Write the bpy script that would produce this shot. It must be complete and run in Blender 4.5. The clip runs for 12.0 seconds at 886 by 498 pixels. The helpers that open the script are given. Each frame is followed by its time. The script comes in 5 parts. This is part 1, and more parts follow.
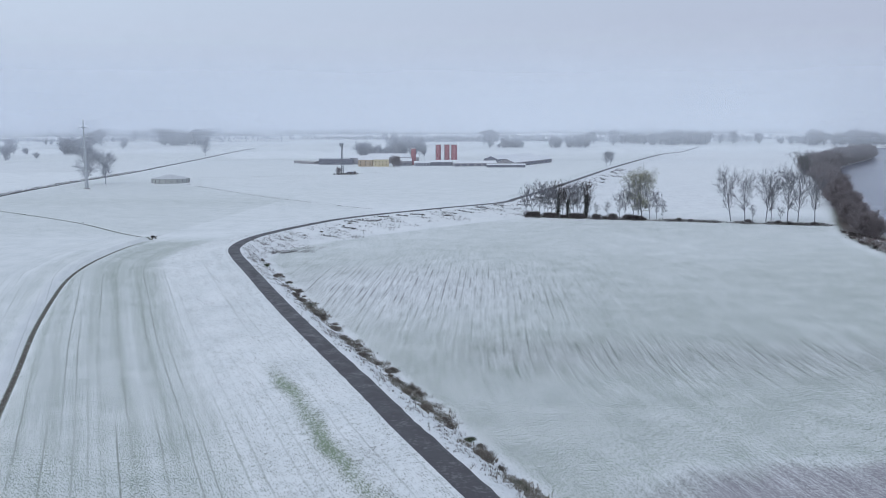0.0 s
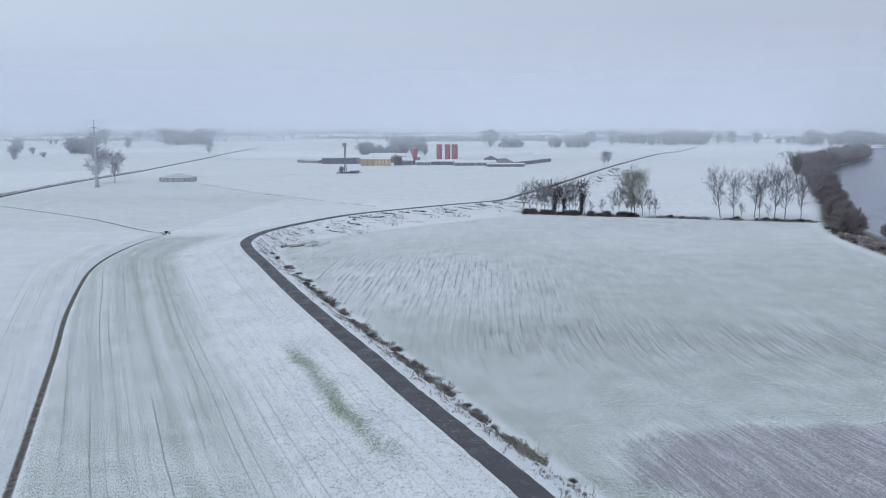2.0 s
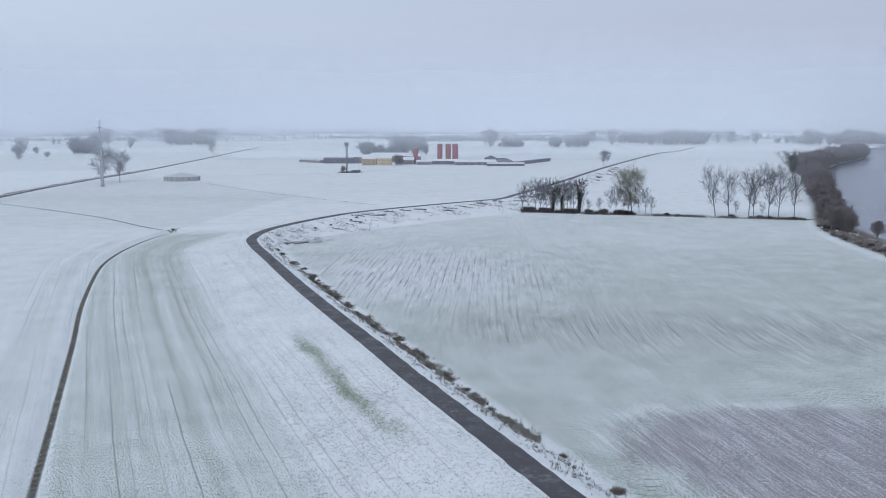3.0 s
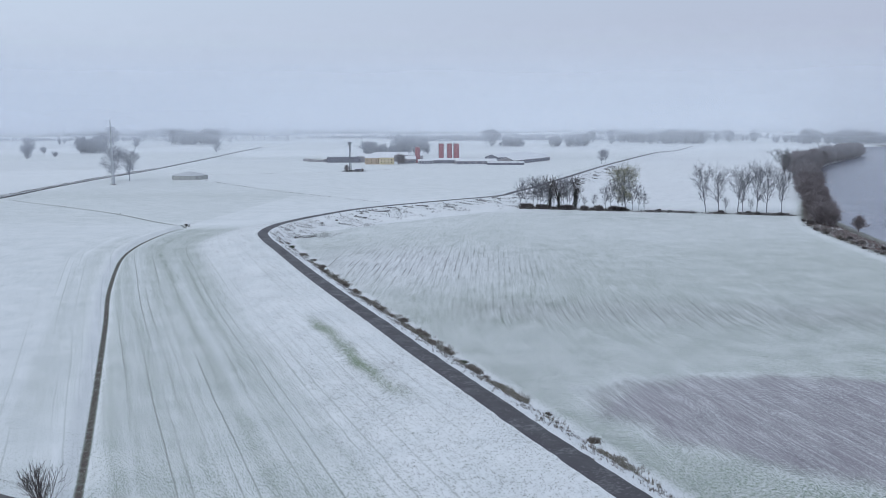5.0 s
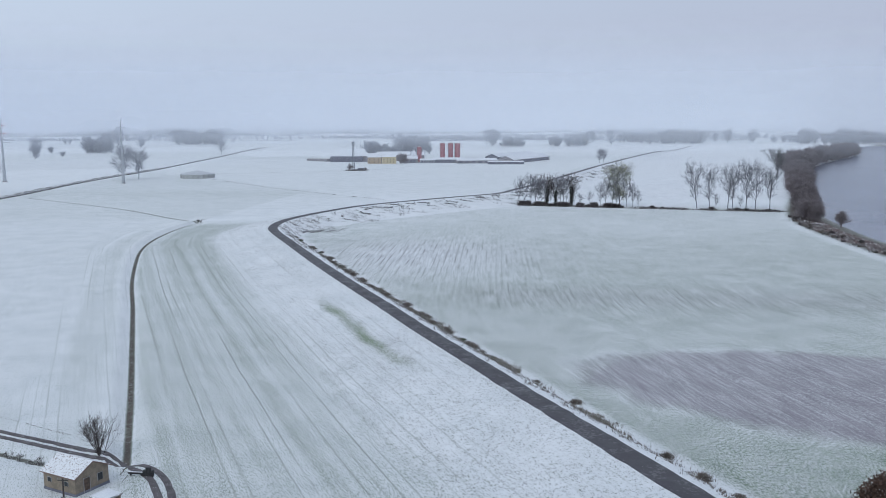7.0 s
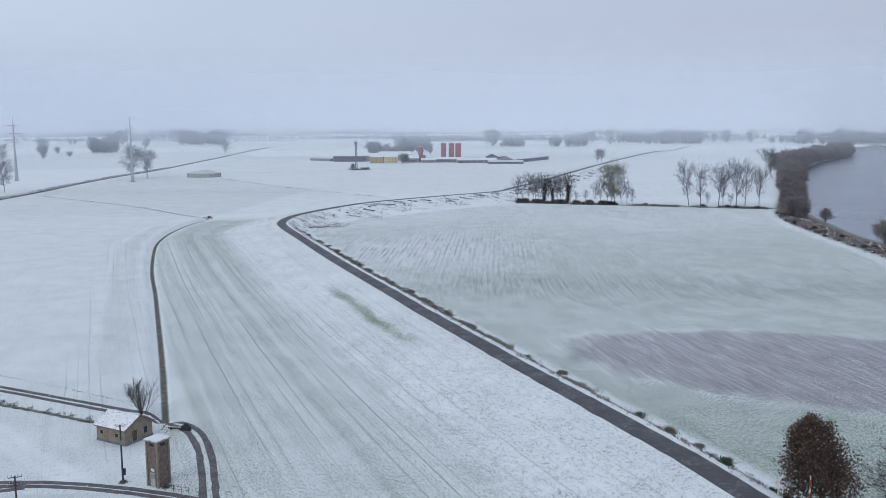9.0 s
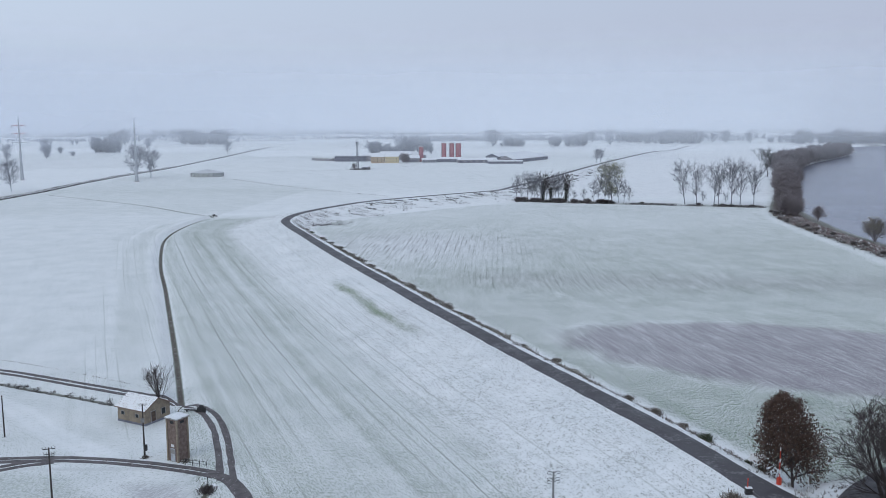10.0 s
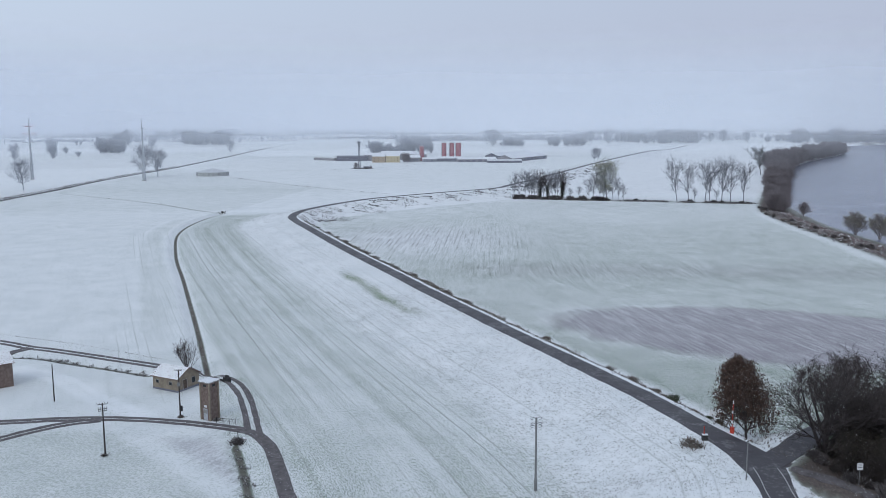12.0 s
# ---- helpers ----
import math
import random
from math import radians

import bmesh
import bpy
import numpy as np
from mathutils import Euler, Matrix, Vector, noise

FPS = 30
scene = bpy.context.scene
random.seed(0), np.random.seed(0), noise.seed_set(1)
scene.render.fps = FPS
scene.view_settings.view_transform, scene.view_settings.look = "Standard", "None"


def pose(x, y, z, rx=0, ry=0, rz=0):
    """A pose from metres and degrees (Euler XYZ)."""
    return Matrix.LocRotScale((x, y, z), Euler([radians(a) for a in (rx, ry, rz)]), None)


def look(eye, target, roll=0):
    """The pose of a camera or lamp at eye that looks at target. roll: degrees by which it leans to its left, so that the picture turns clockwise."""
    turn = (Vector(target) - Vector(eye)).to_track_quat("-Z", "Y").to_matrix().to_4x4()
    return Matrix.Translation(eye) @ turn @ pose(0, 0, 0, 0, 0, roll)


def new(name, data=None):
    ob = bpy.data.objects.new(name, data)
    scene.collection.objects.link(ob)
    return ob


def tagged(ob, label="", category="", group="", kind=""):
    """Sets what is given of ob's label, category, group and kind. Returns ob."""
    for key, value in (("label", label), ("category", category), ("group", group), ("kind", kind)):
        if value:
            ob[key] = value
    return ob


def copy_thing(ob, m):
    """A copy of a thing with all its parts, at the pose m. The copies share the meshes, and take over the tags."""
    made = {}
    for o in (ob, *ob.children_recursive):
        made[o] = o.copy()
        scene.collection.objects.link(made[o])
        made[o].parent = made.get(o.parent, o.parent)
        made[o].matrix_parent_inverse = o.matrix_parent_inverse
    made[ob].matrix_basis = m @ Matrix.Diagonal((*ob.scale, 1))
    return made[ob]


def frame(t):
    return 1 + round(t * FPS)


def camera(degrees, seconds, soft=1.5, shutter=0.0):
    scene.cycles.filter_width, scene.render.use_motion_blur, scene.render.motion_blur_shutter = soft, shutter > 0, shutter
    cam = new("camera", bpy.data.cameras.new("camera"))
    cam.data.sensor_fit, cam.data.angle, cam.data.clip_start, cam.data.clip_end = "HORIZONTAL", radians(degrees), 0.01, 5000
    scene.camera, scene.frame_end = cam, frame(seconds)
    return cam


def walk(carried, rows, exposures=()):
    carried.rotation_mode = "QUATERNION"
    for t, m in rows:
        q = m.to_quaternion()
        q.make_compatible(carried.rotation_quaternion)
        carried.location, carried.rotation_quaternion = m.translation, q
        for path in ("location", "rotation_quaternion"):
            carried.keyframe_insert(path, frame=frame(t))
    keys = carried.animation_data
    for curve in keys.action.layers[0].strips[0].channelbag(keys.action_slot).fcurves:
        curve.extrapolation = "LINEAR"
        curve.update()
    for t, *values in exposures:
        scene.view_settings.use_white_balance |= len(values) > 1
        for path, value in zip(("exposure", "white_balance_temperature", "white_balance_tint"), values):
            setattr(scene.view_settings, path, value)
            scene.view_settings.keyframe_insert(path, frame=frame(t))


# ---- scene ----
cam = camera(53.0, 12.0, soft=0.8)
PATH = [
    (0.0, (-0.364, 89.618, 48.775), (0.124, 188.581, 34.418), -0.05),
    (1.0, (-0.374, 81.135, 48.997), (0.077, 180.097, 34.631), -0.01),
    (2.0, (-0.329, 72.146, 49.16), (0.059, 171.105, 34.774), -0.02),
    (3.0, (-0.249, 62.827, 49.275), (0.058, 161.783, 34.868), -0.04),
    (4.0, (-0.151, 53.325, 49.353), (0.068, 152.279, 34.929), -0.07),
    (5.0, (-0.045, 43.761, 49.4), (0.083, 142.714, 34.968), -0.10),
    (6.0, (0.059, 34.224, 49.426), (0.1, 133.177, 34.995), -0.12),
    (7.0, (0.157, 24.774, 49.435), (0.118, 123.729, 35.017), -0.13),
    (8.0, (0.245, 15.444, 49.432), (0.138, 114.402, 35.034), -0.13),
    (9.0, (0.328, 6.236, 49.42), (0.164, 105.198, 35.048), -0.13),
    (10.0, (0.409, -2.875, 49.402), (0.201, 96.09, 35.052), -0.13),
    (11.0, (0.499, -11.946, 49.377), (0.258, 87.021, 35.04), -0.17),
    (12.0, (0.609, -21.059, 49.345), (0.345, 77.907, 35.001), -0.24),
]
walk(cam, [(t, look(eye, target, roll)) for t, eye, target, roll in PATH])

# ---- world, sun ----
world = bpy.data.worlds.new("overcast")
scene.world = world
world.use_nodes = True
wn, wl = world.node_tree.nodes, world.node_tree.links
wn.clear()
sky = wn.new("ShaderNodeTexSky")
sky.sky_type = "NISHITA"
sky.sun_disc = False
sky.sun_elevation = radians(28)
sky.sun_rotation = radians(200)
sky.dust_density = 4.0
geo = wn.new("ShaderNodeTexCoord")
sep = wn.new("ShaderNodeSeparateXYZ")
wl.new(geo.outputs["Generated"], sep.inputs[0])
cloud = wn.new("ShaderNodeValToRGB")
cloud.color_ramp.elements[0].position = 0.0
cloud.color_ramp.elements[0].color = (0.485, 0.545, 0.70, 1)
cloud.color_ramp.elements[1].position = 0.16
cloud.color_ramp.elements[1].color = (0.53, 0.612, 0.785, 1)
e = cloud.color_ramp.elements.new(0.03)
e.color = (0.522, 0.578, 0.735, 1)
e = cloud.color_ramp.elements.new(0.08)
e.color = (0.53, 0.592, 0.755, 1)
wl.new(sep.outputs[2], cloud.inputs[0])
# the cloud is brighter and cooler towards the hidden sun
side = wn.new("ShaderNodeMapRange")
side.inputs[1].default_value, side.inputs[2].default_value = -0.6, 0.6
wl.new(sep.outputs[0], side.inputs[0])
cast = wn.new("ShaderNodeMix")
cast.data_type, cast.blend_type = "RGBA", "MULTIPLY"
cast.inputs[0].default_value = 1.0
tint = wn.new("ShaderNodeMix")
tint.data_type = "RGBA"
tint.inputs[6].default_value = (1.09, 1.14, 1.10, 1)
tint.inputs[7].default_value = (0.865, 0.86, 0.865, 1)
wl.new(side.outputs[0], tint.inputs[0])
wl.new(cloud.outputs[0], cast.inputs[6])
wl.new(tint.outputs[2], cast.inputs[7])
bg_sky = wn.new("ShaderNodeBackground")
bg_sky.inputs[1].default_value = 0.05
wl.new(sky.outputs[0], bg_sky.inputs[0])
drift = wn.new("ShaderNodeTexNoise")
drift.inputs["Scale"].default_value = 2.2
drift.inputs["Detail"].default_value = 3
wl.new(geo.outputs["Generated"], drift.inputs["Vector"])
soften = wn.new("ShaderNodeMapRange")
soften.inputs[3].default_value, soften.inputs[4].default_value = 0.95, 1.05
wl.new(drift.outputs[0], soften.inputs[0])
bg_cloud = wn.new("ShaderNodeBackground")
wl.new(cast.outputs[2], bg_cloud.inputs[0])
wl.new(soften.outputs[0], bg_cloud.inputs[1])
wmix = wn.new("ShaderNodeMixShader")
wmix.inputs[0].default_value = 0.96
wl.new(bg_sky.outputs[0], wmix.inputs[1])
wl.new(bg_cloud.outputs[0], wmix.inputs[2])
wout = wn.new("ShaderNodeOutputWorld")
wl.new(wmix.outputs[0], wout.inputs[0])

sun_data = bpy.data.lights.new("sun", "SUN")
sun_data.energy = 0.5
sun_data.angle = radians(25)
sun_data.color = (1.0, 0.97, 0.93)
sun = new("sun", sun_data)
sun.matrix_world = look((0, 0, 300), (120, 210, 60))


# ---- materials ----
class Mat:
    """A small builder for node materials."""

    def __init__(self, name, roughness=0.8, metallic=0.0, specular=0.3):
        self.m = bpy.data.materials.new(name)
        self.m.use_nodes = True
        self.t = self.m.node_tree
        self.bsdf = self.t.nodes["Principled BSDF"]
        self.bsdf.inputs["Roughness"].default_value = roughness
        self.bsdf.inputs["Metallic"].default_value = metallic
        self.bsdf.inputs["Specular IOR Level"].default_value = specular

    def node(self, kind, **inputs):
        n = self.t.nodes.new(kind)
        for k, v in inputs.items():
            self.feed(n.inputs[k], v)
        return n

    def feed(self, socket, v):
        if isinstance(v, bpy.types.NodeSocket):
            self.t.links.new(v, socket)
        elif isinstance(v, (tuple, list)) and len(v) == 3 and socket.type == "RGBA":
            socket.default_value = (*v, 1)
        else:
            socket.default_value = v

    def math(self, op, a, b=0.0, c=None, clamp=False):
        n = self.t.nodes.new("ShaderNodeMath")
        n.operation, n.use_clamp = op, clamp
        for i, v in enumerate((a, b, c)):
            if v is not None:
                self.feed(n.inputs[i], v)
        return n.outputs[0]

    def ramp(self, v, lo, hi, a=0.0, b=1.0, smooth=True):
        n = self.t.nodes.new("ShaderNodeMapRange")
        n.interpolation_type = "SMOOTHSTEP" if smooth else "LINEAR"
        for i, x in enumerate((v, lo, hi, a, b)):
            self.feed(n.inputs[i], x)
        return n.outputs[0]

    def mix(self, f, a, b):
        n = self.t.nodes.new("ShaderNodeMix")
        n.data_type = "RGBA"
        self.feed(n.inputs[0], f)
        self.feed(n.inputs[6], a)
        self.feed(n.inputs[7], b)
        return n.outputs[2]

    def noise(self, vec, scale, detail=2.0, rough=0.55):
        n = self.t.nodes.new("ShaderNodeTexNoise")
        n.inputs["Scale"].default_value = scale
        n.inputs["Detail"].default_value = detail
        n.inputs["Roughness"].default_value = rough
        if vec is not None:
            self.t.links.new(vec, n.inputs["Vector"])
        return n.outputs[0]

    def position(self):
        return self.t.nodes.new("ShaderNodeNewGeometry").outputs["Position"]

    def local(self):
        return self.t.nodes.new("ShaderNodeTexCoord").outputs["Object"]

    def attribute(self, name):
        n = self.t.nodes.new("ShaderNodeAttribute")
        n.attribute_name = name
        return n

    def combine(self, x, y, z=0.0):
        n = self.t.nodes.new("ShaderNodeCombineXYZ")
        for i, v in enumerate((x, y, z)):
            self.feed(n.inputs[i], v)
        return n.outputs[0]

    def bump(self, height, strength=0.5, distance=0.05):
        n = self.t.nodes.new("ShaderNodeBump")
        n.inputs["Strength"].default_value = strength
        n.inputs["Distance"].default_value = distance
        self.t.links.new(height, n.inputs["Height"])
        self.t.links.new(n.outputs[0], self.bsdf.inputs["Normal"])

    def colour(self, v):
        self.feed(self.bsdf.inputs["Base Color"], v)
        return self.m


SNOW = (0.875, 0.892, 0.90)


def plain(name, a, b, scale=3.0, roughness=0.8, metallic=0.0, bump=0.3, snow=0.0, specular=0.3):
    """A two-tone surface with grain and stains; snow: how much of it lies on upward faces."""
    k = Mat(name, roughness, metallic, specular)
    p = k.local()
    big, fine = k.noise(p, scale, 4), k.noise(p, scale * 9, 2)
    col = k.mix(k.ramp(big, 0.35, 0.65), a, b)
    col = k.mix(k.ramp(fine, 0.3, 0.7, 0.0, 0.35), col, tuple(c * 0.65 for c in a))
    if snow:
        up = k.t.nodes.new("ShaderNodeSeparateXYZ")
        k.t.links.new(k.t.nodes.new("ShaderNodeNewGeometry").outputs["Normal"], up.inputs[0])
        cover = k.math("MULTIPLY", k.ramp(up.outputs[2], 0.35, 0.75), k.ramp(k.noise(p, scale * 2.5, 3), 0.62 - 0.5 * snow, 0.75 - 0.5 * snow))
        col = k.mix(cover, col, SNOW)
    k.bump(fine, bump, 0.02)
    return k.colour(col)


def ground_material():
    k = Mat("snowy_ground", 0.85, 0.0, 0.2)
    pos = k.position()
    zone = k.attribute("zone")
    rgb = k.t.nodes.new("ShaderNodeSeparateColor")
    k.t.links.new(zone.outputs["Color"], rgb.inputs[0])
    plants, soil, tram = rgb.outputs[0], rgb.outputs[1], rgb.outputs[2]
    brown = k.attribute("brown").outputs["Fac"]
    green = k.attribute("green").outputs["Fac"]
    u, v = k.attribute("row_u").outputs["Fac"], k.attribute("row_v").outputs["Fac"]
    tuft = k.noise(k.combine(k.math("MULTIPLY", u, 5.0), k.math("MULTIPLY", v, 1.7), 0.0), 1.0, 5, 0.76)
    fleck = k.noise(pos, 6.5, 2, 0.6)
    patch = k.noise(pos, 0.11, 3)
    clot = k.noise(pos, 1.0, 4, 0.7)
    broad = k.noise(pos, 0.018, 2)
    streak = k.noise(k.combine(k.math("MULTIPLY", u, 0.55), k.math("MULTIPLY", v, 0.045)), 1.0, 4, 0.66)
    band = k.noise(k.combine(k.math("MULTIPLY", u, 0.33), k.math("MULTIPLY", v, 0.004)), 1.0, 2)
    # drill lines, thin and unbroken, uneven in strength from one to the next
    wob = k.math("ADD", u, k.math("MULTIPLY", patch, 0.5))
    saw = k.math("ABSOLUTE", k.math("SUBTRACT", k.math("FRACT", k.math("DIVIDE", wob, 2.05)), 0.5))
    line = k.math("MULTIPLY", k.ramp(saw, 0.13, 0.02), k.ramp(k.noise(k.combine(k.math("MULTIPLY", u, 0.6), k.math("MULTIPLY", v, 0.008)), 1.0, 3), 0.36, 0.66))
    line = k.math("MULTIPLY", k.math("MULTIPLY", line, tram), k.ramp(clot, 0.3, 0.6, 0.55, 1.0))
    fine = k.noise(k.combine(k.math("MULTIPLY", u, 1.9), k.math("MULTIPLY", v, 0.11)), 1.0, 3, 0.6)
    saw2 = k.math("ABSOLUTE", k.math("SUBTRACT", k.math("FRACT", k.math("DIVIDE", wob, 1.8)), 0.5))
    furrow = k.math("MULTIPLY", k.ramp(saw2, 0.20, 0.02), k.ramp(k.noise(k.combine(k.math("MULTIPLY", u, 0.5), k.math("MULTIPLY", v, 0.05)), 1.0, 3), 0.40, 0.66))
    furrow = k.math("MULTIPLY", furrow, k.attribute("furrow").outputs["Fac"])
    ditch = k.ramp(k.math("ABSOLUTE", k.math("ADD", k.attribute("ditch").outputs["Fac"], 0.15)), 0.85, 0.25)
    ditch = k.math("MULTIPLY", k.math("MULTIPLY", ditch, k.attribute("ditch_on").outputs["Fac"]), k.ramp(k.noise(pos, 0.8, 4, 0.65), 0.3, 0.6, 0.65, 1.0))
    brown = k.math("MAXIMUM", brown, ditch)
    # how much of the plants shows through the snow
    show = k.math("ADD", plants, k.math("MULTIPLY", k.math("SUBTRACT", patch, 0.5), 0.09))
    show = k.math("ADD", show, k.math("MULTIPLY", k.math("SUBTRACT", broad, 0.5), 0.07))
    show = k.math("ADD", show, k.math("MULTIPLY", k.math("SUBTRACT", clot, 0.5), k.math("ADD", 0.10, k.math("MULTIPLY", k.attribute("rough").outputs["Fac"], 0.40))))
    show = k.math("ADD", show, k.math("MULTIPLY", k.math("SUBTRACT", band, 0.5), k.math("MULTIPLY", tram, 0.26)))
    show = k.math("ADD", show, k.math("MULTIPLY", k.math("SUBTRACT", streak, 0.5), k.math("ADD", 0.09, k.math("MULTIPLY", soil, 0.38))))
    show = k.math("ADD", show, k.math("ADD", k.math("MULTIPLY", furrow, 0.22), k.math("MULTIPLY", ditch, 0.7)))
    show = k.math("ADD", show, k.math("MULTIPLY", k.math("SUBTRACT", fine, 0.5), k.math("ADD", 0.11, k.math("MULTIPLY", soil, 0.5))))
    edge = k.math("SUBTRACT", 0.72, k.math("MULTIPLY", show, 0.5))
    grain = k.math("ADD", k.math("MULTIPLY", tuft, 0.8), k.math("MULTIPLY", fleck, 0.2))
    soft = k.math("ADD", 0.046, k.math("MULTIPLY", soil, 0.09))
    mask = k.ramp(grain, k.math("SUBTRACT", edge, soft), k.math("ADD", edge, soft))
    # thin snow lets the green below tint it
    veil = k.ramp(show, 0.16, 0.62, 0.015, 0.31)
    mask = k.math("MAXIMUM", veil, k.math("MULTIPLY", mask, k.ramp(brown, 0.0, 1.0, k.attribute("fleck").outputs["Fac"], 1.0)))
    mask = k.math("MAXIMUM", mask, k.math("MULTIPLY", line, 0.78))
    leaf = k.mix(k.ramp(k.noise(pos, 0.6, 2), 0.3, 0.7), (0.085, 0.135, 0.075), (0.145, 0.21, 0.12))
    leaf = k.mix(green, leaf, (0.12, 0.25, 0.06))
    straw = k.mix(k.ramp(tuft, 0.4, 0.7), (0.095, 0.078, 0.072), (0.20, 0.165, 0.148))
    earth = k.mix(k.ramp(streak, 0.3, 0.7), (0.19, 0.168, 0.19), (0.30, 0.27, 0.30))
    cover = k.mix(k.math("MAXIMUM", brown, k.math("MULTIPLY", k.math("MAXIMUM", line, furrow), 0.35)), leaf, straw)
    cover = k.mix(soil, cover, earth)
    snow = k.mix(k.ramp(patch, 0.3, 0.75), SNOW, (0.82, 0.845, 0.858))
    k.bump(k.math("ADD", tuft, k.math("MULTIPLY", streak, 0.6)), 0.55, 0.16)
    return k.colour(k.mix(mask, snow, cover))


def asphalt_material():
    k = Mat("worn_asphalt", 0.7, 0.0, 0.4)
    pos = k.position()
    stain = k.noise(pos, 0.35, 4, 0.6)
    grain = k.noise(pos, 40, 2)
    col = k.mix(k.ramp(stain, 0.3, 0.7), (0.05, 0.046, 0.052), (0.098, 0.091, 0.10))
    col = k.mix(k.ramp(k.math("MULTIPLY", k.noise(pos, 0.22, 4, 0.6), k.noise(pos, 1.6, 4, 0.7)), 0.26, 0.36), col, (0.165, 0.16, 0.168))
    col = k.mix(k.ramp(grain, 0.3, 0.8, 0, 0.4), col, (0.04, 0.04, 0.045))
    k.feed(k.bsdf.inputs["Roughness"], k.ramp(stain, 0.35, 0.7, 0.45, 0.8))
    k.bump(grain, 0.3, 0.01)
    return k.colour(col)


def dirt_material():
    k = Mat("wet_track_dirt", 0.75, 0.0, 0.4)
    pos = k.position()
    col = k.mix(k.ramp(k.noise(pos, 0.8, 4, 0.6), 0.3, 0.7), (0.085, 0.075, 0.078), (0.15, 0.135, 0.137))
    col = k.mix(k.ramp(k.noise(pos, 3.0, 4, 0.7), 0.62, 0.70), col, SNOW)
    k.bump(k.noise(pos, 9, 3), 0.6, 0.04)
    return k.colour(col)


def water_material():
    k = Mat("river_water", 0.22, 0.0, 0.5)
    pos = k.position()
    k.bump(k.noise(pos, 0.45, 3), 0.2, 0.2)
    k.bsdf.inputs["IOR"].default_value = 1.33
    return k.colour(k.mix(k.ramp(k.noise(pos, 0.012, 3), 0.3, 0.7), (0.165, 0.18, 0.235), (0.21, 0.225, 0.28)))


def bark_material(name, a, b, pale_mix=0.0):
    k = Mat(name, 0.9, 0.0, 0.15)
    p = k.local()
    tone = k.t.nodes.new("ShaderNodeObjectInfo").outputs["Random"]
    col = k.mix(k.ramp(k.noise(p, 2.2, 3), 0.3, 0.7), a, b)
    col = k.mix(k.math("MULTIPLY", tone, 0.35), col, tuple(0.5 * (x + y) * 1.25 for x, y in zip(a, b)))
    # pale bluish mix; on the distant woods it paints in the haze
    if pale_mix:
        col = k.mix(k.ramp(k.noise(p, 1.1, 3), 0.3, 0.7, pale_mix * 0.75, pale_mix), col, (0.66, 0.70, 0.78))
    return k.colour(col)


def leaf_material(name, a, b, snow=0.1):
    k = Mat(name, 0.7, 0.0, 0.25)
    isl = k.t.nodes.new("ShaderNodeNewGeometry").outputs["Random Per Island"]
    col = k.mix(isl, a, b)
    col = k.mix(k.ramp(k.noise(k.local(), 5, 2), 0.66 - snow, 0.72 - snow), col, SNOW)
    return k.colour(col)


GROUND = ground_material()
ASPHALT = asphalt_material()
DIRT = dirt_material()
WATER = water_material()
BARK = bark_material("grey_brown_bark", (0.055, 0.046, 0.046), (0.10, 0.086, 0.083))
BARK_LIGHT = bark_material("pale_twigs", (0.085, 0.08, 0.085), (0.14, 0.13, 0.135), 0.24)
# distance haze is put into the colours of the next three
BARK_FAR = bark_material("haze_paled_wood", (0.24, 0.24, 0.255), (0.31, 0.31, 0.325), 0.35)
BARK_PALE = bark_material("haze_paled_far_wood", (0.30, 0.31, 0.335), (0.38, 0.39, 0.415), 0.3)
HAZE_WOOD = bark_material("haze_paled_hedgerow", (0.24, 0.25, 0.27), (0.31, 0.32, 0.34), 0.3)
BARK_BROWN = bark_material("russet_willow_twigs", (0.145, 0.108, 0.104), (0.215, 0.168, 0.16), 0.20)
IVY = leaf_material("dark_ivy", (0.035, 0.042, 0.036), (0.075, 0.08, 0.07), 0.0)
OAK_LEAF = leaf_material("withered_oak_leaves", (0.06, 0.038, 0.03), (0.13, 0.08, 0.06), 0.02)
GOLD_LEAF = leaf_material("yellow_green_leaves", (0.20, 0.205, 0.11), (0.33, 0.32, 0.19), 0.08)
DRY_GRASS = leaf_material("dry_grass", (0.10, 0.085, 0.075), (0.23, 0.20, 0.17), 0.06)
GREEN_BRUSH = leaf_material("green_brush", (0.04, 0.06, 0.03), (0.09, 0.11, 0.06), 0.05)
GREY_SCRUB = leaf_material("grey_scrub", (0.13, 0.12, 0.125), (0.25, 0.235, 0.235), 0.08)
SCRUB_MIX = leaf_material("olive_brown_scrub", (0.12, 0.11, 0.085), (0.24, 0.215, 0.17), 0.1)
SCRUB_DARK = leaf_material("grey_brown_scrub", (0.08, 0.072, 0.072), (0.17, 0.155, 0.15), 0.1)
THICKET = leaf_material("wet_thicket", (0.05, 0.045, 0.036), (0.10, 0.085, 0.068), 0.0)
BRAMBLE = leaf_material("dark_bramble", (0.07, 0.062, 0.062), (0.15, 0.132, 0.128), 0.01)
STONE = plain("riprap_stone", (0.11, 0.078, 0.074), (0.19, 0.14, 0.132), 0.5, 0.9, snow=0.22)
PLASTER = plain("stained_plaster", (0.24, 0.20, 0.155), (0.34, 0.285, 0.22), 1.3, 0.9)
BRICK = plain("weathered_brick", (0.17, 0.125, 0.11), (0.26, 0.20, 0.17), 2.0, 0.9)
SNOW_ROOF = plain("snow_covered_roof", (0.80, 0.82, 0.85), (0.86, 0.88, 0.90), 0.8, 0.8)
CONE_ROOF = plain("grey_tent_sheet", (0.58, 0.60, 0.62), (0.66, 0.68, 0.70), 0.3, 0.7)
TILE = plain("old_clay_tiles", (0.20, 0.13, 0.11), (0.28, 0.19, 0.16), 2.0, 0.85, snow=0.56)
